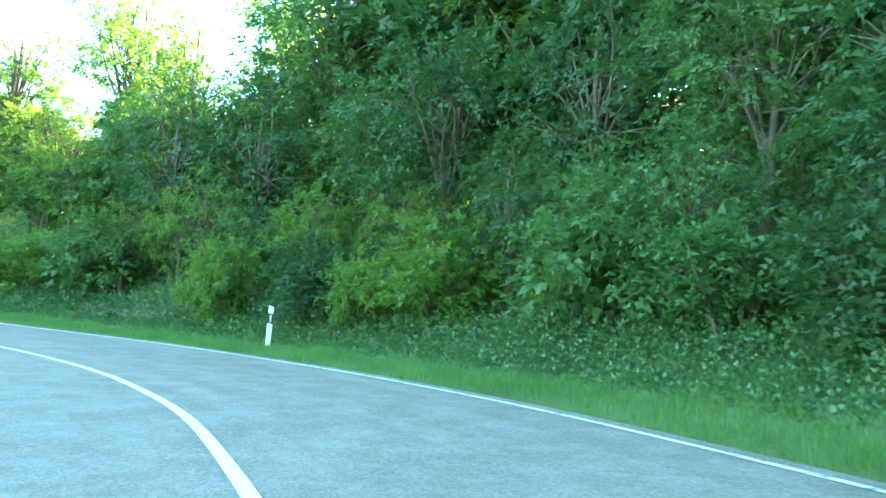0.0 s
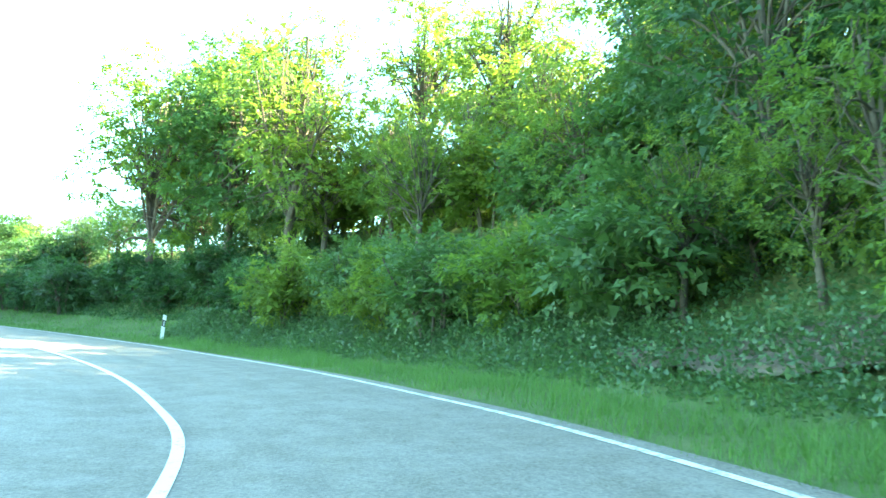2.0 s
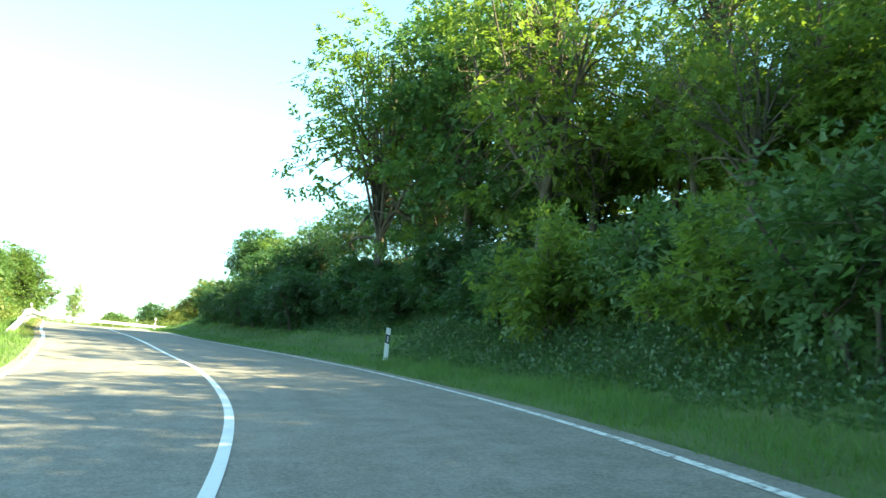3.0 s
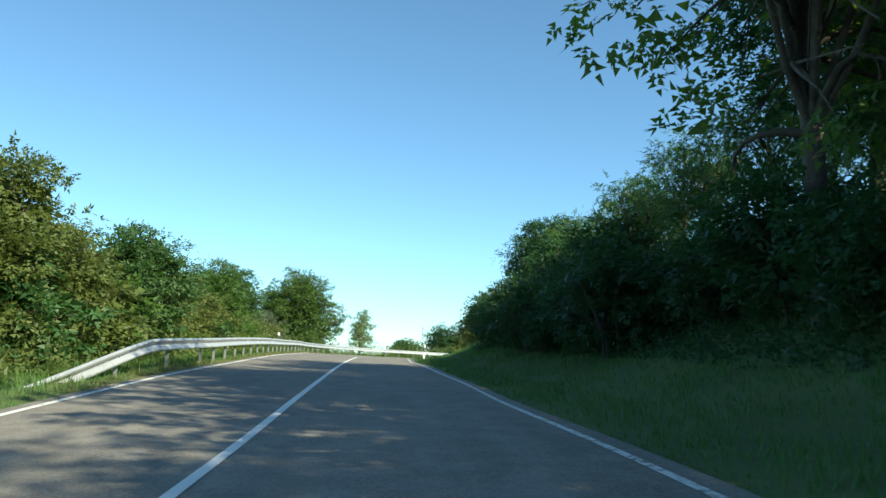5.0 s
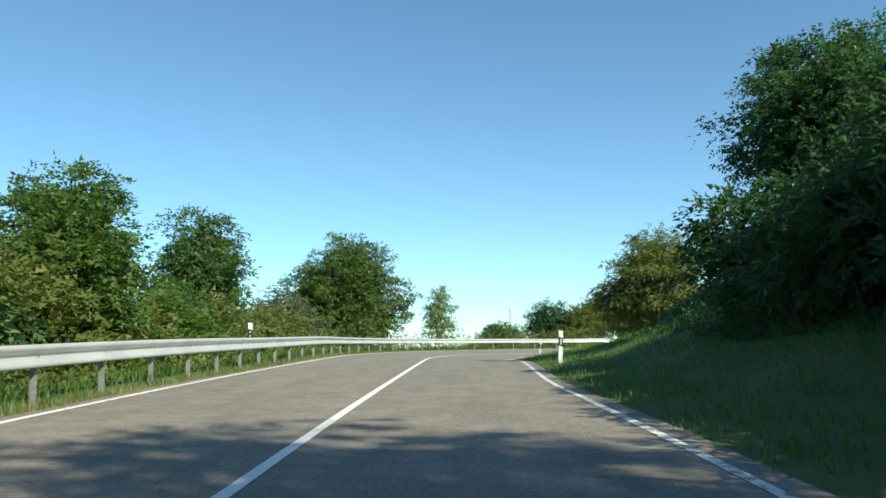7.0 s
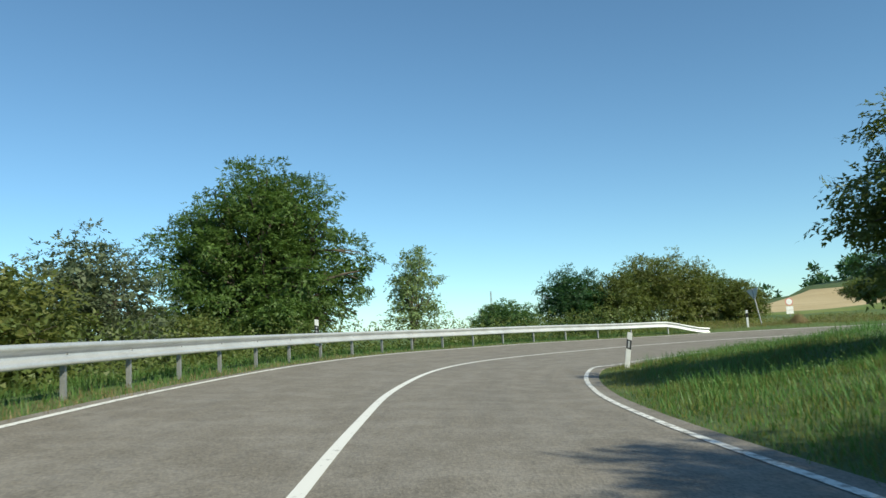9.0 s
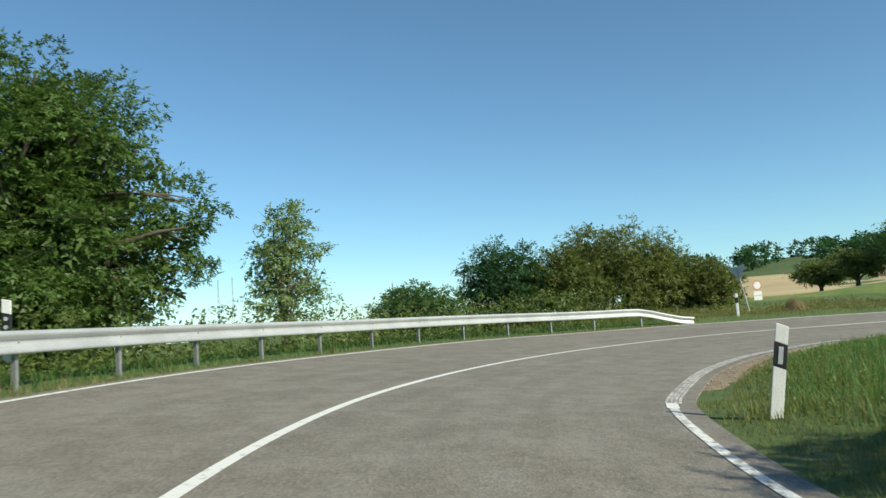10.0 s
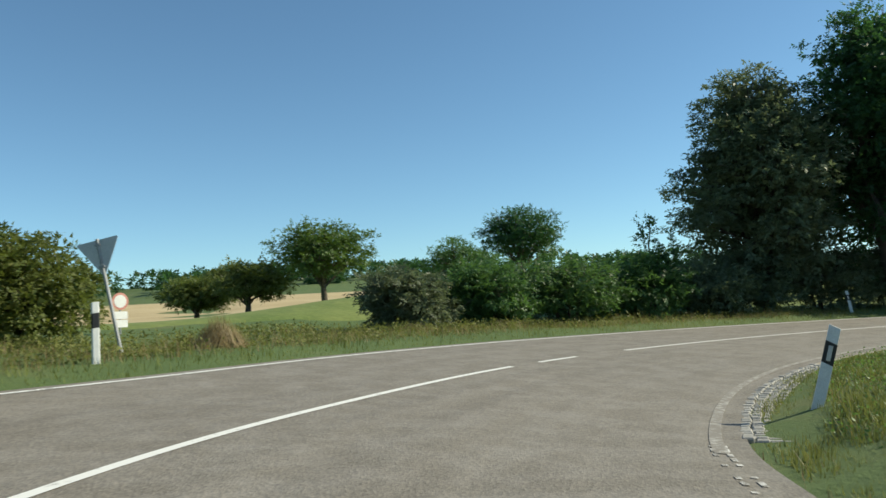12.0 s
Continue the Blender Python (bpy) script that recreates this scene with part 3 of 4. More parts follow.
row(ROBINIA[1:2], s_of(7.0), s_of(13.2), 6.0, 9.5, 11.5, 0.7, 0.95, YOUNG)
row([THICK], s_of(0.6), s_of(7.4), 3.6, 12.0, 15.0, 0.95, 1.25, WOOD)
row([THICK], s_of(0.4), s_of(7.0), 5.0, 17.0, 21.0, 1.1, 1.4, WOOD)
row([THICK], s_of(4.6), s_of(7.6), 3.8, 9.8, 11.8, 1.1, 1.3, WOOD)
row([THICK], s_of(7.8), s_of(12.4), 3.6, 11.0, 14.0, 0.42, 0.54, WOOD)
row(ROBINIA, s_of(1.5), s_of(8.6), 2.4, 4.3, 5.4, 0.55, 0.75, YOUNG)
row(ROBINIA[1:2], s_of(7.6), s_of(12.4), 3.2, 7.4, 9.4, 0.85, 1.15, YOUNG)
for x, y, size, k in ((-35.5, 35.6, 1.1, 0), (-40.0, 34.6, 1.2, 2), (-30.0, 34.4, 1.15, 2), (-44.5, 39.5, 1.1, 1), (-39.0, 40.5, 1.1, 0)):
    put(TALL[k], x, y, size, x, WOOD)
for x, y, size in ((-2.8, 22.4, 0.62), (-7.0, 25.3, 0.75), (-10.5, 27.0, 0.6), (3.0, 18.5, 0.6)):
    put(ROBINIA[1], x, y, size, x * 3, YOUNG)
for x, y, size in ((-1.0, 18.9, 0.5), (-5.4, 22.0, 0.62), (3.6, 15.2, 0.45)):
    put(SHRUB[2], x, y, size, x * 2, BANK, tall=1.5)

# hedge behind the guard rail
HEDGE = ("green mixed hedge shrub behind the guard rail", "shrub")
MIXED = [SHRUB[0], SHRUB[2], SHRUB[3], SHRUB[3]]
row(MIXED, s_of(14.6), s_of(16.4), 2.6, 4.2, 5.2, 1.25, 1.5, "hedge behind the rail", -1, HEDGE)
row(MIXED, s_of(16.4), s_of(21.5), 2.8, 3.8, 4.8, 1.05, 1.25, "hedge behind the rail", -1, HEDGE)


# ---- single plants ----
def single(name, x, y, label, group="", **k):
    ob = plant(name, **k)
    ob.location = (x, y, float(ground_z(x, y)))
    return tagged(ob, label, name, group)


TWIGS = dict(twig=0.2, pairs=2, length=0.13, wide=0.038, clump=30, loose=0.45, shell=0.8)
single("tree", -114.7, 27.5, "large round dense green tree behind the guard rail", seed=50, blobs=lumps(50, 10.4, 1.4, 12.0, 100, 1.15, 0.34) + lumps(49, 6.4, 1.0, 5.5, 20, 1.0), n=20000, twig=0.2, pairs=3, droop=0.5, length=0.14, wide=0.036, leaf=LEAF_ASH, trunk_r=0.4, height=10.5, shell=0.84, clump=44, loose=0.36, fill=0.5)
single("tree", -119.6, 34.9, "slender young tree with light green airy leaves", seed=51, blobs=lumps(51, 3.3, 1.6, 7.4, 30, 0.5, 0.3), n=1500, twig=0.22, pairs=2, length=0.14, wide=0.042, leaf=LEAF_SILVER, trunk_r=0.08, height=7.0, shell=0.5, clump=18, loose=0.5, fill=0.2)
single("tree", -72.3, 22.3, "bushy sunlit green tree behind the guard rail", "trees behind the rail", seed=52, blobs=lumps(52, 4.0, 0.5, 5.6, 40, 0.62, 0.45), n=4600, leaf=LEAF_ASH, trunk_r=0.12, height=4.6, **TWIGS)
single("tree", -85.1, 22.7, "tall egg-shaped green tree behind the guard rail", "trees behind the rail", seed=53, blobs=lumps(53, 4.0, 1.0, 7.1, 40, 0.66, 0.35), n=4600, leaf=LEAF_MID, trunk_r=0.12, height=6.2, **TWIGS)
for k, (x, y, h) in enumerate(((-49.5, 18.9, 6.7), (-53.6, 19.0, 5.6), (-63.0, 20.2, 5.6), (-67.0, 20.9, 4.6))):
    single("tree", x, y, "bushy yellowish olive tree behind the guard rail", "trees behind the rail", seed=120 + k, blobs=lumps(120 + k, 4.8, 0.2, h, 44, 0.66), n=5000, leaf=LEAF_OLIVE, trunk_r=0.12, height=h * 0.85, **TWIGS)
single("tree", -58.6, 20.8, "bushy dark green tree behind the guard rail", "trees behind the rail", seed=54, blobs=lumps(54, 4.2, 0.6, 5.5, 40, 0.66, 0.3), n=4600, leaf=LEAF_MID, trunk_r=0.14, height=4.8, **TWIGS)
single("tree", -88.4, 42.1, "dense roadside tree with drooping twigs", seed=55, blobs=lumps(55, 5.2, 0.1, 5.25, 50, 0.7), n=6000, twig=0.26, pairs=3, length=0.11, wide=0.032, leaf=LEAF_OLIVE, trunk_r=0.12, height=5.0, droop=0.7, clump=30, loose=0.45)
single("tree", -73.0, 41.4, "tall dense dark tree at the end of the bank", seed=56, blobs=lumps(56, 5.4, 0.0, 5.4, 52, 0.8), n=6400, leaf=LEAF_DARK, trunk_r=0.16, height=4.8, **TWIGS)

# bushes on the outside of the last bend
for k, (x, y, w, h, leaf, label) in enumerate((
        (-129.6, 52.5, 8.6, 5.4, LEAF_OLIVE, "large brownish green hawthorn bush beyond the bend"), (-129.0, 46.4, 5.8, 4.6, LEAF_DARK, "dark green rounded bush beyond the bend"),
        (-130.4, 56.3, 6.4, 3.8, LEAF_OLIVE, "olive green spreading bush beside the sign"), (-128.6, 57.9, 4.2, 3.1, LEAF_OLIVE, "olive willow-like bush beside the road sign"), (-128.6, 49.4, 6.0, 4.0, LEAF_OLIVE, "dense green bush between taller bushes"), (-127.0, 41.2, 5.0, 3.2, LEAF_MID, "low green bush behind the rail"),
        (-123.5, 38.2, 3.5, 1.9, LEAF_OLIVE, "low brownish bush behind the rail"), (-118.0, 33.0, 3.6, 2.2, LEAF_OLIVE, "low brownish bush under the young tree"),
        (-112.0, 27.5, 4.2, 2.6, LEAF_MID, "green bush under the large tree"), (-106.5, 25.0, 4.8, 4.4, LEAF_OLIVE, "olive green bush behind the rail"),
        (-100.5, 24.0, 5.4, 6.0, LEAF_GREY, "olive green bush with thin upright shoots"), (-94.5, 23.5, 4.8, 4.2, LEAF_OLIVE, "green bush behind the rail"))):
    single("shrub", x, y, label, seed=60 + k, blobs=lumps(60 + k, w, -0.3, h, 40, 0.13 * w + 0.1), n=int(760 * w), twig=0.17, pairs=2, length=0.125, wide=0.036, clump=30, loose=0.33, fill=0.5, leaf=leaf, trunk_r=0.06, height=h * 0.8, stems=4)

# orchard and hedge beyond the bend
for k, (x, y, w, h, leaf, label) in enumerate((
        (-137.6, 81.6, 6.2, 4.9, LEAF_ASH, "old orchard tree with a short trunk"), (-141.4, 79.4, 5.2, 3.1, LEAF_OLIVE, "low orchard tree in the meadow"),
        (-146.2, 80.0, 4.6, 2.8, LEAF_OLIVE, "low orchard tree in the meadow"), (-130.6, 93.6, 6.0, 5.9, LEAF_DARK, "dark old orchard tree"),
        (-142.2, 106.0, 7.6, 6.3, LEAF_MID, "round old orchard tree"))):
    single("tree", x, y, label, "orchard trees", seed=80 + k, blobs=lumps(80 + k, w, h * 0.3, h, 32, 0.11 * w + 0.1), n=3000, twig=0.2, pairs=2, length=0.14, wide=0.045, clump=26, loose=0.5, shell=0.7, leaf=leaf, trunk_r=0.17, height=h * 0.7)
def hedge_plant(k, s, off, w, h, leaf, label):
    x, y, _ = road_point(s, float(edge(s, -1)) - off)
    single("shrub", float(x), float(y), label, "hedge beyond the bend", seed=90 + k, blobs=lumps(90 + k, w, -0.3, h, 34, 0.13 * w), n=3000, twig=0.17, pairs=2, length=0.125, wide=0.036, clump=30, loose=0.45, leaf=leaf, trunk_r=0.06, height=h * 0.8, stems=4)


for k, (step, off, w, h, leaf, label) in enumerate((
        (1.4, 7.2, 3.8, 2.2, LEAF_GREY, "low grey green hedge shrub beside the road"), (4.2, 6.4, 4.2, 2.4, LEAF_MID, "green hedge shrub beside the road"),
        (7.0, 5.6, 4.6, 2.9, LEAF_MID, "dense green hedge shrub beside the road"), (9.8, 5.2, 4.4, 2.7, LEAF_MID, "green hedge shrub beside the road"),
        (12.6, 5.0, 4.2, 2.6, LEAF_GREY, "grey green hedge shrub beside the road"), (15.4, 5.0, 4.4, 3.2, LEAF_GREY, "grey green hedge shrub beside the road"),
        (18.5, 5.0, 4.6, 3.4, LEAF_GREY, "dull grey green hedge shrub beside the road"), (22.0, 5.2, 5.0, 3.6, LEAF_GREY, "dull grey green hedge shrub beside the road"),
        (26.0, 5.4, 5.0, 3.8, LEAF_GREY, "dull grey green hedge shrub beside the road"))):
    hedge_plant(k, s_of(28.9) + step, off, w, h, leaf, label)
for k, (x, y, w, h) in enumerate(((-114.6, 85.4, 7.6, 12.0), (-109.3, 88.6, 9.0, 15.5), (-102.0, 94.0, 9.0, 15.0))):
    single("tree", x, y, "tall dark dense tree beyond the road", "tall trees beyond the road", seed=100 + k, blobs=lumps(100 + k, w, 0.4, h, 90, 1.05, 0.45), n=11000, twig=0.24, pairs=2, length=0.17, wide=0.06, clump=30, loose=0.45, fill=0.5, leaf=LEAF_DARK if k else LEAF_GREY, trunk_r=0.32, height=h * 0.8)
single("tree", -118.2, 79.2, "thin upright sapling with sparse leaves above the hedge", seed=110, blobs=[(0, 0, 2.6, 0.5, 0.5, 1.9), (0.7, 0.3, 2.2, 0.45, 0.45, 1.6)], n=420, twig=0.2, pairs=2, length=0.13, wide=0.04, leaf=LEAF_DARK, trunk_r=0.05, height=4.6, shell=0.3)


# ---- ground cover ----
def scatter(seed, n, s0, s1, d0, d1, side):
    rng = np.random.default_rng(seed)
    s, u = rng.uniform(s0, s1, n), rng.uniform(0, 1, n)
    e = np.interp(s, S, WIDE_R) if side > 0 else np.interp(s, S, WIDE_L)
    d = side * (e + d0 + (d1 - d0) * u)
    p = road_point(s, d)
    p[:, 2] = ground_z(p[:, 0], p[:, 1])
    return rng, p, d0 + (d1 - d0) * u


def blades(name, label, seed, n, s0, s1, d0, d1, side, tall, wide, material, extra=None):
    rng, p, d = scatter(seed, n, s0, s1, d0, d1, side)
    h = tall * rng.uniform(0.45, 1.3, (n, 1)) * (0.75 + 0.5 * (waves(p[:, 0], p[:, 1], 1.3) > 0.2))[:, None]
    if extra is not None:
        h *= extra(d)[:, None]
    a = rng.uniform(0, 2 * np.pi, n)
    across = np.stack([np.cos(a), np.sin(a), 0 * a], 1) * wide * rng.uniform(0.7, 1.4, (n, 1))
    lean = np.stack([np.sin(a), -np.cos(a), 0 * a], 1) * rng.normal(0, 0.7, (n, 1)) * h
    up = np.array((0, 0, 1.0)) * h
    v = np.stack([p - across - (0, 0, 0.03), p + across - (0, 0, 0.03), p + lean + up], 1).reshape(-1, 3)
    return tagged(new(name, mesh_of(name, v, np.arange(len(v)).reshape(-1, 3), material)), label, "grass", kind="stuff")


def cover(name, label, seed, n, s0, s1, d0, d1, side, length, material, tall=0.45):
    rng, p, d = scatter(seed, n, s0, s1, d0, d1, side)
    p[:, 2] += rng.uniform(0.02, tall, n) * smooth(d, d0, d0 + 1.5)
    out = np.stack([rng.normal(0, 0.6, n), rng.normal(0, 0.6, n), np.ones(n)], 1)
    v, f = sprays(rng, p, out, 0.14, 1, length, length * 0.36, 0.2, True)
    return tagged(new(name, mesh_of(name, v, f, material)), label, "undergrowth", kind="stuff")


def taper(d):
    return 0.35 + 0.65 * smooth(d, 0.1, 0.9)


blades("verge_grass", "green grass verge between road and bank", 1, 60000, s_of(3.0), s_of(12.4), 0.16, 2.8, 1, 0.17, 0.006, GRASS, taper)
blades("verge_grass", "green grass verge between road and bank", 2, 34000, s_of(12.4), s_of(21.0), 0.16, 5.6, 1, 0.14, 0.012, GRASS, taper)
blades("verge_grass", "sunlit grass inside the bend", 3, 36000, s_of(19.5), s_of(22.9), 0.25, 6.0, 1, 0.1, 0.0075, LAWN, taper)
blades("verge_grass", "sunlit grass behind the bare dirt in the bend", 37, 42000, s_of(22.9), s_of(25.6), 0.72, 6.0, 1, 0.095, 0.0075, LAWN, taper)
blades("verge_grass", "sunlit grass beside the stone setts", 38, 52000, s_of(25.6), s_of(29.5), 0.42, 6.0, 1, 0.095, 0.0075, LAWN, taper)
blades("verge_grass", "longer tufts of grass inside the bend", 35, 9000, s_of(19.5), s_of(25.0), 1.2, 7.0, 1, 0.24, 0.008, GRASS)
cover("clover", "low broad-leaved weeds in the grass inside the bend", 36, 11000, s_of(20.5), s_of(29.0), 1.0, 6.0, 1, 0.036, GRASS, 0.08)
blades("verge_grass", "grass under the guard rail", 4, 34000, s_of(12.0), s_of(26.5), 0.07, 2.6, -1, 0.19, 0.009, GRASS, taper)
blades("verge_grass", "rough grass beside the outer lane", 5, 19500, s_of(26.0), s_of(32.0), 0.15, 6.0, -1, 0.15, 0.008, LAWN, taper)
blades("dry_grass", "dry yellow grass in the verge", 6, 8000, s_of(26.8), s_of(31.0), 1.6, 7.0, -1, 0.22, 0.008, DRY)


cover("undergrowth", "dark green ivy and brambles covering the bank", 11, 40000, s_of(2.5), s_of(12.6), 2.3, 8.5, 1, 0.085, LEAF_IVY)
cover("undergrowth", "dark brambles covering the bank above the verge", 15, 19000, s_of(12.4), s_of(19.2), 3.5, 9.5, 1, 0.10, LEAF_DARK)
cover("undergrowth", "green weeds at the foot of the bank", 12, 18000, s_of(2.5), s_of(12.6), 1.9, 4.2, 1, 0.08, LEAF_IVY)
cover("undergrowth", "green weeds behind the guard rail", 13, 20000, s_of(13.8), s_of(26.6), 1.6, 7.0, -1, 0.12, LEAF_OLIVE, 1.5)
cover("undergrowth", "green weeds in the rough grass", 14, 6000, s_of(26.0), s_of(31.0), 2.0, 8.0, -1, 0.08, LAWN, 0.2)


# ---- guard rail ----
S_R0, S_R1, R_OFF = 77.6, 161.8, 0.65
POSTS_AT = [79.76, 83.76, 87.76] + [91.76 + 2.0 * k for k in range(35)]      # wide apart at first, then every two metres


def rail_place(s, out, z):
    """A place beside the outer edge line: out metres beyond the rail's face, z over the verge. Both ends sink into the ground, the first swings away."""
    drop = 0.92 * smooth(-s, -S_R0 - 9, -S_R0) + 0.06 * smooth(s, S_R1 - 9, S_R1) + 0.48 * smooth(s, S_R1 - 2.4, S_R1)
    swing = 0.75 * smooth(-s, -S_R0 - 8, -S_R0)
    p = road_point(s, edge(s, -1) - R_OFF - out - swing)
    p[..., 2] += 0.03 + z - drop
    return p


def guard_rail():
    root = tagged(new("guard_rail"), "long galvanised steel guard rail on short posts", "guard rail")
    prof = [(0.02, 0.75), (-0.02, 0.745), (-0.035, 0.72), (-0.035, 0.685), (0.0, 0.655), (0.045, 0.63), (0.045, 0.56), (0.0, 0.535), (-0.035, 0.505), (-0.035, 0.47), (-0.02, 0.445), (0.02, 0.44)]
    prof += [(o + 0.005, z) for o, z in reversed(prof)]
    s, k = S_R0, 0
    while s < S_R1 - 0.5:
        ss = np.linspace(s, min(s + 4.12, S_R1), 9)
        shrink = 0.004 * (k % 2)
        v, f = sheet(np.stack([rail_place(ss, o - shrink, z) for o, z in prof + prof[:1]], 1))
        child("rail_beam", mesh_of("rail_beam", v, f, STEEL, True), root)
        s, k = s + 4.0, k + 1
    bm = bmesh.new()
    for y in (-0.028, 0.028):
        box_bm(bm, (0.07, 0.005, 1.2), pose(0, y, 0.1))
    box_bm(bm, (0.005, 0.058, 1.2), pose(0.034, 0, 0.1))
    first = part("rail_post", bm, STEEL_DULL, root)
    data = first.data
    bm = bmesh.new()
    bmesh.ops.create_cone(bm, cap_ends=True, segments=8, radius1=0.018, radius2=0.014, depth=0.015, matrix=pose(0, 0, 0, 0, 90, 0))
    bolt = part("bolt", bm, STEEL_DULL, root)
    for k, s in enumerate(POSTS_AT):
        x, y, z = rail_place(s, 0.1, 0)
        i = int(s / 0.5)
        turn = math.atan2(RIGHT[i, 1], RIGHT[i, 0])
        post = first if k == 0 else child("rail_post", data, root)
        post.matrix_basis = Matrix.Translation((x, y, z)) @ Matrix.Rotation(turn, 4, "Z")
        b = bolt if k == 0 else child("bolt", bolt.data, post)
        b.parent = post
        b.matrix_basis = post.matrix_basis.inverted() @ Matrix.Translation(rail_place(s, 0.036, 0.595)) @ Matrix.Rotation(turn, 4, "Z")


guard_rail()


# ---- delineator posts ----
def prism(section, z0, z1, slant=0.0):
    """An upright prism over a section; its ends are cut aslant along y."""
    bm = bmesh.new()
    low = [bm.verts.new((x, y, z0 + slant * y)) for x, y in section]
    top = [bm.verts.new((x, y, z1 + slant * y)) for x, y in section]
    bm.faces.new(low[::-1])
    bm.faces.new(top)
    n = len(section)
    for i in range(n):
        bm.faces.new((low[i], low[(i + 1) % n], top[(i + 1) % n], top[i]))
    bmesh.ops.bevel(bm, geom=[e for e in bm.edges], offset=0.004, segments=1, affect="EDGES")
    return bm


BODY = [(-0.05, -0.06), (-0.03, -0.062), (0.05, -0.02), (0.055, 0.0), (0.05, 0.02), (-0.03, 0.062), (-0.05, 0.06)]


def delineator(x, y, height, turn, lean, round_marks=False, low=-0.2, label="white plastic roadside delineator post with black band", base=None):
    root = tagged(new("delineator_post"), label, "delineator post", "delineator posts")
    b0, b1 = height - 0.42, height - 0.18
    part("post_body", prism(BODY, low, b0, 0.25), PLASTIC, root)
    band = part("black_band", prism([(px * 1.03, py * 1.03) for px, py in BODY], b0, b1, 0.25), BLACK, root, "slanted black band")
    part("post_top", prism(BODY, b1, height, 0.25), PLASTIC, root)
    if round_marks:
        for z in (b0 + 0.06, b1 - 0.07):
            bm = bmesh.new()
            bmesh.ops.create_cone(bm, cap_ends=True, segments=16, radius1=0.028, radius2=0.026, depth=0.012, matrix=pose(-0.056, 0, z, 0, 90, 0))
            part("reflector", bm, REFLECTOR, band, "round white reflector")
    else:
        bm = bmesh.new()
        box_bm(bm, (0.01, 0.045, 0.17), pose(-0.055, 0, (b0 + b1) / 2))
        bmesh.ops.bevel(bm, geom=[e for e in bm.edges], offset=0.003, segments=1, affect="EDGES")
        part("reflector", bm, REFLECTOR, band, "narrow white reflector")
    z = float(ground_z(x, y)) if base is None else base
    root.matrix_basis = Matrix.Translation((x, y, z)) @ Matrix.Rotation(radians(turn), 4, "Z") @ Matrix.Rotation(radians(lean), 4, "X")
    return root


# turn: the way in which the traffic comes, to which the reflector shows
delineator(-3.1, 18.75, 0.98, 118, 0)
delineator(-31.2, 30.2, 0.9, 163, 3)
delineator(-75.3, 34.4, 0.9, 187, 4)
delineator(-97.0, 38.5, 0.92, 155, 9)
delineator(-110.2, 55.75, 1.0, 100, 16)
delineator(-120.52, 54.3, 0.98, 270, 0)
for s, turn in ((113.2, 180), (137.76, 165)):
    q = rail_place(s, 0.185, 0)
    delineator(float(q[0]), float(q[1]), 1.15, turn, 0, True, 0.35, "white delineator post with round reflectors on the back of the rail", float(q[2]))
delineator(-111.1, 84.1, 0.95, 90, -8)


# ---- signs ----
def pole_bm(height, radius, low=-0.3):
    bm = bmesh.new()
    bmesh.ops.create_cone(bm, cap_ends=True, segments=12, radius1=radius, radius2=radius, depth=height - low, matrix=pose(0, 0, (height + low) / 2))
    return bm


def plate(outline, thick):
    """A flat plate in the x, z plane."""
    bm = bmesh.new()
    a = [bm.verts.new((x, -thick / 2, z)) for x, z in outline]
    b = [bm.verts.new((x, thick / 2, z)) for x, z in outline]
    bm.faces.new(a)
    bm.faces.new(b[::-1])
    n = len(outline)
    for i in range(n):
        bm.faces.new((a[i], b[i], b[(i + 1) % n], a[(i + 1) % n]))
    return bm


def rounded(points, r, k=4):
    out = []
    for i, p in enumerate(points):
        p, a, b = Vector(p), Vector(points[i - 1]), Vector(points[(i + 1) % len(points)])
        u, w = p + (a - p).normalized() * r, p + (b - p).normalized() * r
        for j in range(k + 1):
            f = j / k
            out.append(tuple((1 - f) ** 2 * u + 2 * f * (1 - f) * p + f * f * w))
    return out


def yield_sign():
    root = tagged(new("road_sign"), "grey back of a triangular road sign on a leaning pole", "road sign")
    pole = part("pole", pole_bm(2.3, 0.035), STEEL_DULL, root)
    tri = rounded([(-0.43, 2.28), (0.43, 2.28), (0, 1.54)], 0.06)
    back = part("plate", plate(tri, 0.006), SIGN_BACK, root, "grey metal back of the plate")
    bm = plate([(0.93 * x, 0.93 * (z - 2.04) + 2.04) for x, z in tri], 0.004)
    bmesh.ops.translate(bm, verts=bm.verts, vec=(0, 0.006, 0))
    part("plate_face", bm, PLASTIC, back, "white painted face")
    for z in (1.75, 2.18):
        bm = bmesh.new()
        box_bm(bm, (0.11, 0.05, 0.04), pose(0, -0.02, z))
        part("clamp", bm, STEEL_DULL, pole)
    root.matrix_basis = Matrix.Translation((-122.2, 56.1, float(ground_z(-122.2, 56.1)))) @ Matrix.Rotation(radians(28), 4, "Z") @ Matrix.Rotation(radians(-11), 4, "Y")


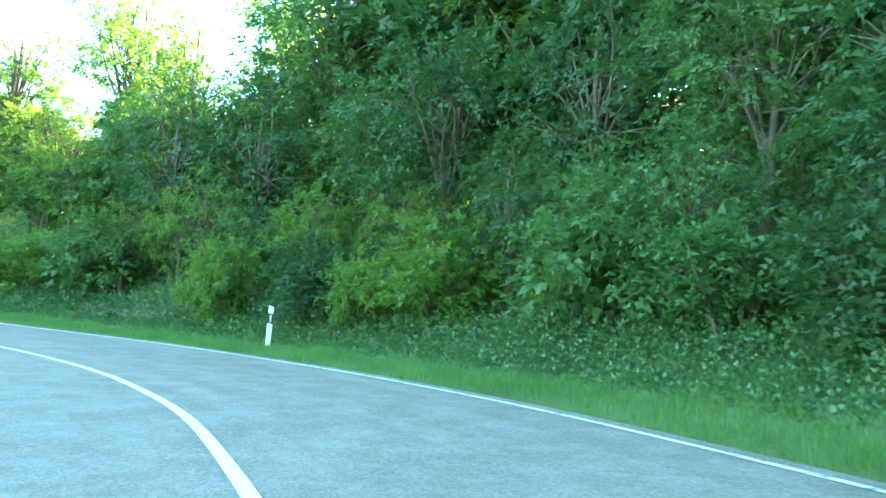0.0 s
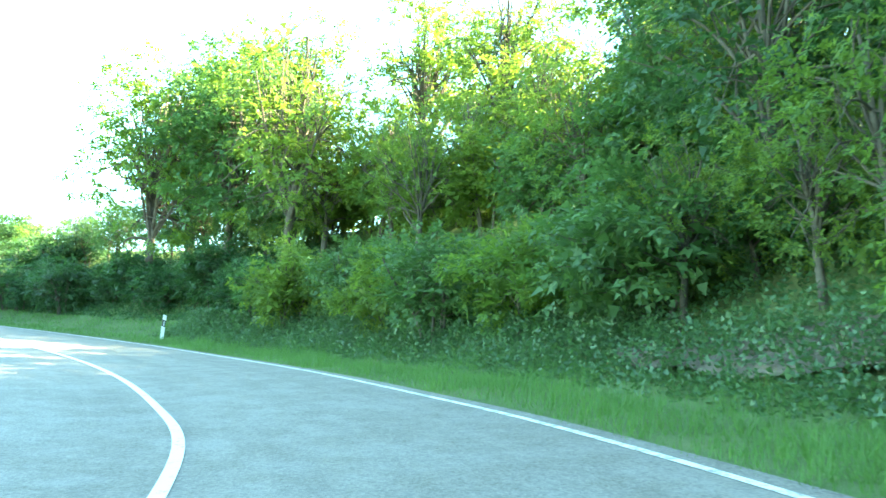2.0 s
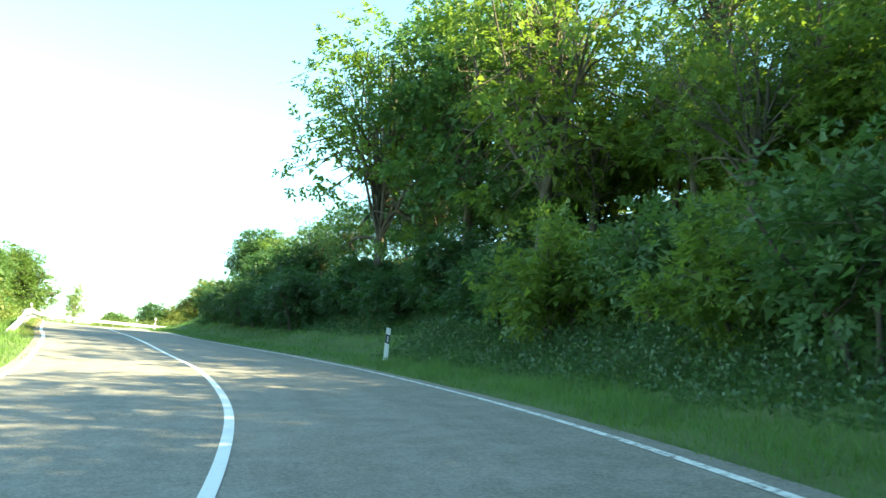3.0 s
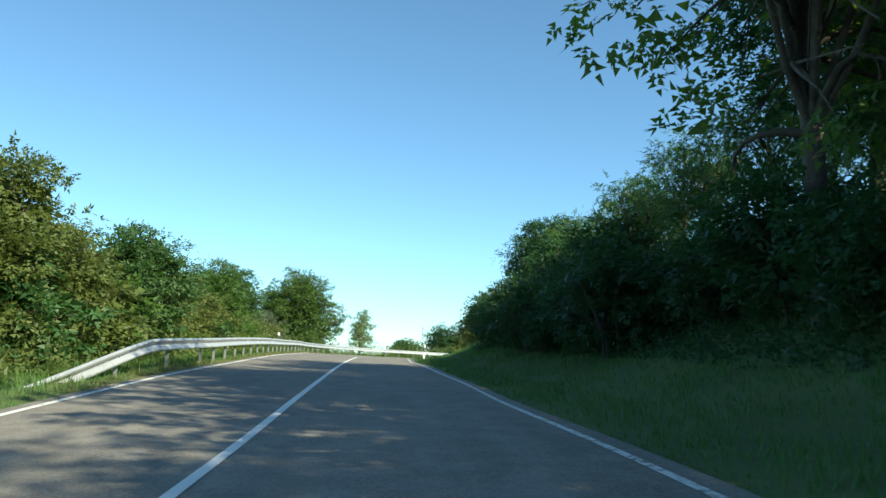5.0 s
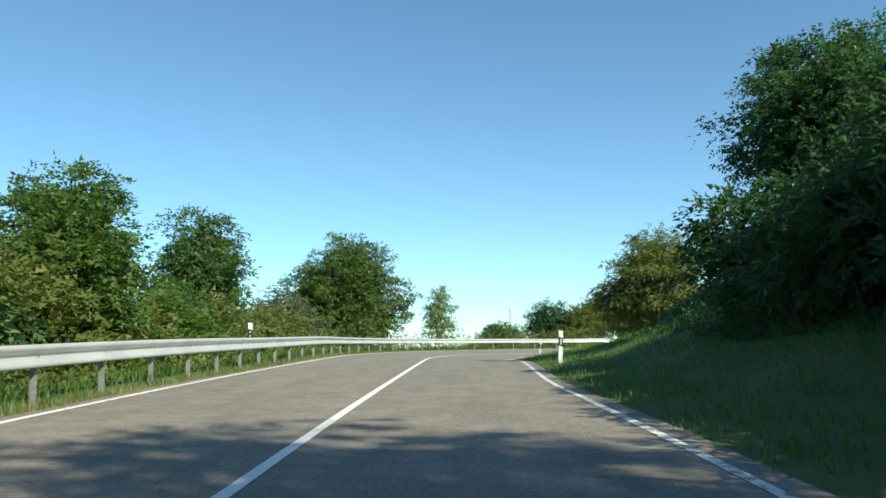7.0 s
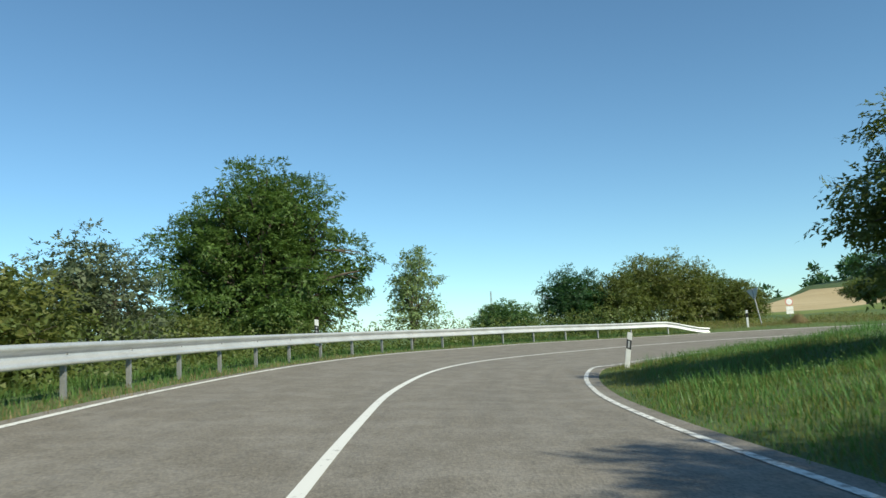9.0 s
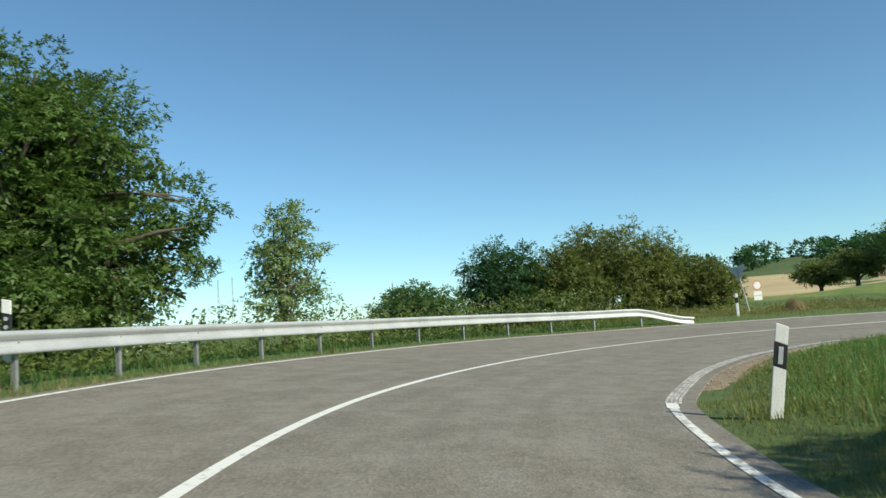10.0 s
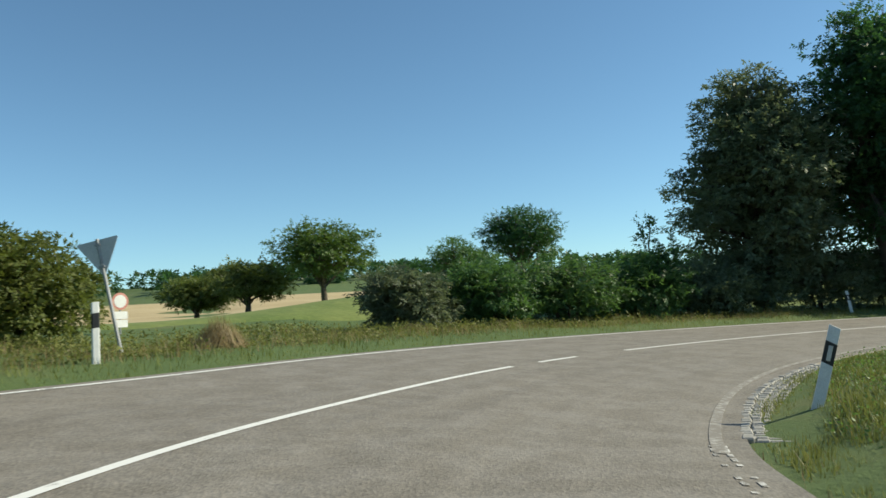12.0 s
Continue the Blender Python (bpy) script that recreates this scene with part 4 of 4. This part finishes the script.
def round_sign():
    root = tagged(new("road_sign"), "faded round red-rimmed sign with a white panel on a pole", "road sign")
    part("pole", pole_bm(2.1, 0.03), STEEL_DULL, root)
    circle = [(0.3 * math.cos(i * math.pi / 12), 1.85 + 0.3 * math.sin(i * math.pi / 12)) for i in range(24)]
    bm = plate(circle, 0.006)
    bmesh.ops.translate(bm, verts=bm.verts, vec=(0, -0.04, 0))
    rim = part("rim", bm, SIGN_RED, root, "faded red rim")
    bm = plate([(0.74 * x, 0.74 * (z - 1.85) + 1.85) for x, z in circle], 0.006)
    bmesh.ops.translate(bm, verts=bm.verts, vec=(0, -0.045, 0))
    part("disc", bm, PLASTIC, rim, "white disc")
    for z0, z1 in ((1.24, 1.5), (0.95, 1.21)):
        bm = plate(rounded([(-0.26, z0), (0.26, z0), (0.26, z1), (-0.26, z1)], 0.02), 0.006)
        bmesh.ops.translate(bm, verts=bm.verts, vec=(0, -0.04, 0))
        part("panel", bm, PLASTIC, root, "white rectangular panel")
    root.matrix_basis = Matrix.Translation((-132.6, 64.1, float(ground_z(-132.6, 64.1)) - 0.7)) @ Matrix.Rotation(radians(80), 4, "Z")


yield_sign()
round_sign()


# ---- paved edge and dirt in the bend ----
def paved_edge():
    root = tagged(new("paved_edge"), "rows of small worn stone setts beside the asphalt", "paving", kind="structure")
    rng = random.Random(3)
    meshes = []
    for k in range(4):
        bm = bmesh.new()
        box_bm(bm, (0.1 + 0.01 * k, 0.1, 0.1), Matrix())
        bmesh.ops.bevel(bm, geom=[e for e in bm.edges], offset=0.014, segments=1, affect="EDGES")
        me = bpy.data.meshes.new("sett")
        bm.to_mesh(me)
        bm.free()
        me.materials.append(STONE)
        meshes.append(me)
    s = 162.8
    while s < 173.6:
        for j in range(5):
            d = float(edge(s, 1)) + 0.3 + 0.122 * j + rng.uniform(-0.012, 0.012)
            p = road_point(s + rng.uniform(-0.015, 0.015), d)
            i = int(s / 0.5)
            ob = child("sett", meshes[rng.randrange(4)], root)
            ob.matrix_basis = Matrix.Translation((p[0], p[1], p[2] - 0.045 + rng.uniform(-0.01, 0.012))) @ Matrix.Rotation(math.atan2(RIGHT[i, 1], RIGHT[i, 0]) + rng.uniform(-0.08, 0.08), 4, "Z") @ Matrix.Rotation(rng.uniform(-0.06, 0.06), 4, "X")
        s += 0.13


paved_edge()


def dirt_patch():
    ss, us = np.linspace(s_of(23.2), s_of(25.4), 40), np.linspace(0, 1, 10)
    wide = 0.16 + 0.66 * np.sin(np.linspace(0, np.pi, 40)) ** 0.7 + 0.04 * np.sin(np.arange(40) * 1.1)
    rows = []
    for s, w in zip(ss, wide):
        p = road_point(s, float(edge(s, 1)) + 0.26 + us * w)
        p[:, 2] = ground_z(p[:, 0], p[:, 1]) + 0.026 + 0.008 * np.sin(us * 9 + s * 5) - 0.03 * us ** 3
        rows.append(p)
    v, f = sheet(rows)
    tagged(new("dirt_patch", mesh_of("dirt_patch", v, f, DIRT, True)), "bare sandy dirt along the inside of the bend", "dirt", kind="structure")
    rng = np.random.default_rng(9)
    pieces = []
    for k in range(150):
        i, u = rng.integers(2, 38), rng.uniform(0, 0.95)
        c = road_point(ss[i] + rng.uniform(-0.2, 0.2), float(edge(ss[i], 1)) + 0.3 + u * wide[i])
        r = rng.uniform(0.008, 0.026)
        c[2] = max(float(ground_z(c[0], c[1])) + 0.04, c[2] - 0.02) + r * 0.3
        o = np.array(((1, 0, 0), (0, 1, 0), (-1, 0, 0), (0, -1, 0), (0, 0, 0.8), (0, 0, -0.8))) * r * rng.uniform(0.6, 1.2, (6, 1))
        pieces.append((c + o, np.array(((0, 1, 4), (1, 2, 4), (2, 3, 4), (3, 0, 4), (1, 0, 5), (2, 1, 5), (3, 2, 5), (0, 3, 5)))))
    v, f = joined(pieces)
    tagged(new("gravel", mesh_of("gravel", v, f, STONE)), "loose pale gravel on the dirt", "gravel", kind="stuff")


dirt_patch()


# ---- fields and woods far off ----
def field(name, u0, u1, q0, q1, material, label, lift):
    us, qs = np.linspace(u0, u1, 60), np.linspace(q0, q1, 60)
    U, Q = np.meshgrid(us, qs)
    X, Y = -125 - 0.72 * U + 0.69 * Q, 70 + 0.69 * U + 0.72 * Q
    rim = np.minimum(np.minimum(U - u0, u1 - U) / (u1 - u0), np.minimum(Q - q0, q1 - Q) / (q1 - q0))
    v, f = sheet(np.stack([X, Y, ground_z(X, Y) + lift * smooth(rim, 0, 0.04) - 0.08 * (rim < 0.001)], -1))
    tagged(new(name, mesh_of(name, v, f[:, ::-1], material, True)), label, "field", kind="structure")


field("meadow", 3, 44, -25, 62, MEADOW, "short green meadow on the slope", 0.12)
field("meadow", 43, 82, 6, 62, MEADOW, "short green meadow on the slope", 0.12)
field("stubble_field", 45, 118, -60, 5, WHEAT, "pale harvested grain field beyond the meadow", 0.2)
field("stubble_field", 120, 250, -60, 160, WHEAT, "pale harvested grain field on the far slope", 0.25)


def far_woods():
    rng = np.random.default_rng(21)
    n = 150
    u, q = rng.uniform(285, 430, n), rng.uniform(-110, 260, n)
    x, y = -125 - 0.72 * u + 0.69 * q, 70 + 0.69 * u + 0.72 * q
    z = ground_z(x, y)
    at, out = [], []
    for k in range(n):
        w = rng.uniform(3.0, 5.0)
        o = unit(rng.normal(0, 1, (60, 3)))
        at.append(np.array((x[k], y[k], z[k] + w * 0.9)) + o * np.array((w, w, w * 0.9)) * rng.uniform(0.75, 1.0, (60, 1)))
        out.append(o)
    v, f = sprays(rng, np.vstack(at), np.vstack(out), 1.0, 1, 1.9, 0.75, 0.2, True)
    tagged(new("far_woods", mesh_of("far_woods", v, f, LEAF_DARK)), "dark green wood on the far hill", "woods", kind="stuff")


far_woods()


def bare_patch():
    """Brown earth and dead stalks on the slope."""
    us, ws = np.linspace(0, 1, 24), np.linspace(0, 1, 8)
    rows = []
    for u in us:
        s = s_of(7.4) + 5.5 * u
        d = float(edge(s, 1)) + 2.9 + (0.25 + 1.5 * math.sin(math.pi * u) ** 0.6) * ws + 0.25 * math.sin(7 * u)
        p = road_point(s, d)
        p[:, 2] = ground_z(p[:, 0], p[:, 1]) + 0.12 + 0.05 * np.sin(ws * 9 + u * 20)
        rows.append(p)
    v, f = sheet(rows)
    tagged(new("bare_earth", mesh_of("bare_earth", v, f, EARTH, True)), "brown bare earth on the foot of the bank", "earth", kind="structure")


bare_patch()
blades("dead_stalks", "dead brown stalks on the bare earth", 31, 1400, s_of(7.4), s_of(7.4) + 5.5, 2.6, 4.6, 1, 0.2, 0.006, DRY)


# ---- small things in the rough grass ----
def brush_heap(x, y, size):
    rng = np.random.default_rng(41)
    n = 900
    a, r = rng.uniform(0, 2 * np.pi, n), size * np.sqrt(rng.random(n))
    foot = np.stack([r * np.cos(a), r * np.sin(a), 0 * a], 1)
    tip = foot * 0.35 + np.stack([rng.normal(0, 0.12, n), rng.normal(0, 0.12, n), size * rng.uniform(0.5, 1.15, n) * (1.15 - 0.6 * r / size)], 1)
    side = np.stack([-np.sin(a), np.cos(a), 0 * a], 1) * 0.012
    v = np.stack([foot - side, foot + side, tip], 1).reshape(-1, 3)
    ob = new("brush_heap", mesh_of("brush_heap", v, np.arange(len(v)).reshape(-1, 3), DRY))
    ob.location = (x, y, float(ground_z(x, y)) - 0.03)
    tagged(ob, "heap of dry yellow stalks in the rough grass", "brush heap")


brush_heap(-121.8, 58.2, 0.75)


def stake(x, y, h):
    bm = bmesh.new()
    bmesh.ops.create_cone(bm, cap_ends=True, segments=9, radius1=0.06, radius2=0.05, depth=h + 0.3, matrix=pose(0, 0, (h - 0.3) / 2, 2, 3, 0))
    me = bpy.data.meshes.new("fence_stake")
    bm.to_mesh(me)
    bm.free()
    me.materials.append(BARK)
    ob = new("fence_stake", me)
    ob.location = (x, y, float(ground_z(x, y)))
    tagged(ob, "weathered wooden fence stake at the meadow", "fence stake")


stake(-125.1, 70.0, 1.1)


def far_mast(x, y, h):
    """A thin lattice mast on the horizon."""
    root = tagged(new("radio_mast"), "thin grey lattice mast far on the horizon", "mast", "far masts")
    pieces = [tube([(sx * 1.2, sy * 1.2, 0), (sx * 0.25, sy * 0.25, h)], [0.14, 0.1], 4) for sx, sy in ((1, 1), (1, -1), (-1, 1), (-1, -1))]
    for k in range(14):
        z0, z1 = h * k / 14, h * (k + 1) / 14
        a, b = 1.2 - 0.95 * k / 14, 1.2 - 0.95 * (k + 1) / 14
        for p, q in (((a, a), (-b, b)), ((-a, a), (-b, -b)), ((-a, -a), (b, -b)), ((a, -a), (b, b))):
            pieces.append(tube([(*p, z0), (*q, z1)], [0.07, 0.07], 3))
    v, f = joined(pieces)
    child("lattice", mesh_of("lattice", v, f, STEEL_DULL), root)
    root.location = (x, y, float(ground_z(x, y)))


far_mast(-560, 120, 46)
far_mast(-640, 25, 60)
far_mast(-660, 15, 60)

blades("dry_grass", "dry yellow grass along the edge of the rail verge", 34, 6000, s_of(14.0), s_of(26.5), 0.05, 0.8, -1, 0.12, 0.008, DRY)
blades("dry_grass", "short dry yellow grass inside the bend", 33, 5000, s_of(21.0), s_of(28.0), 0.3, 5.0, 1, 0.08, 0.006, DRY)
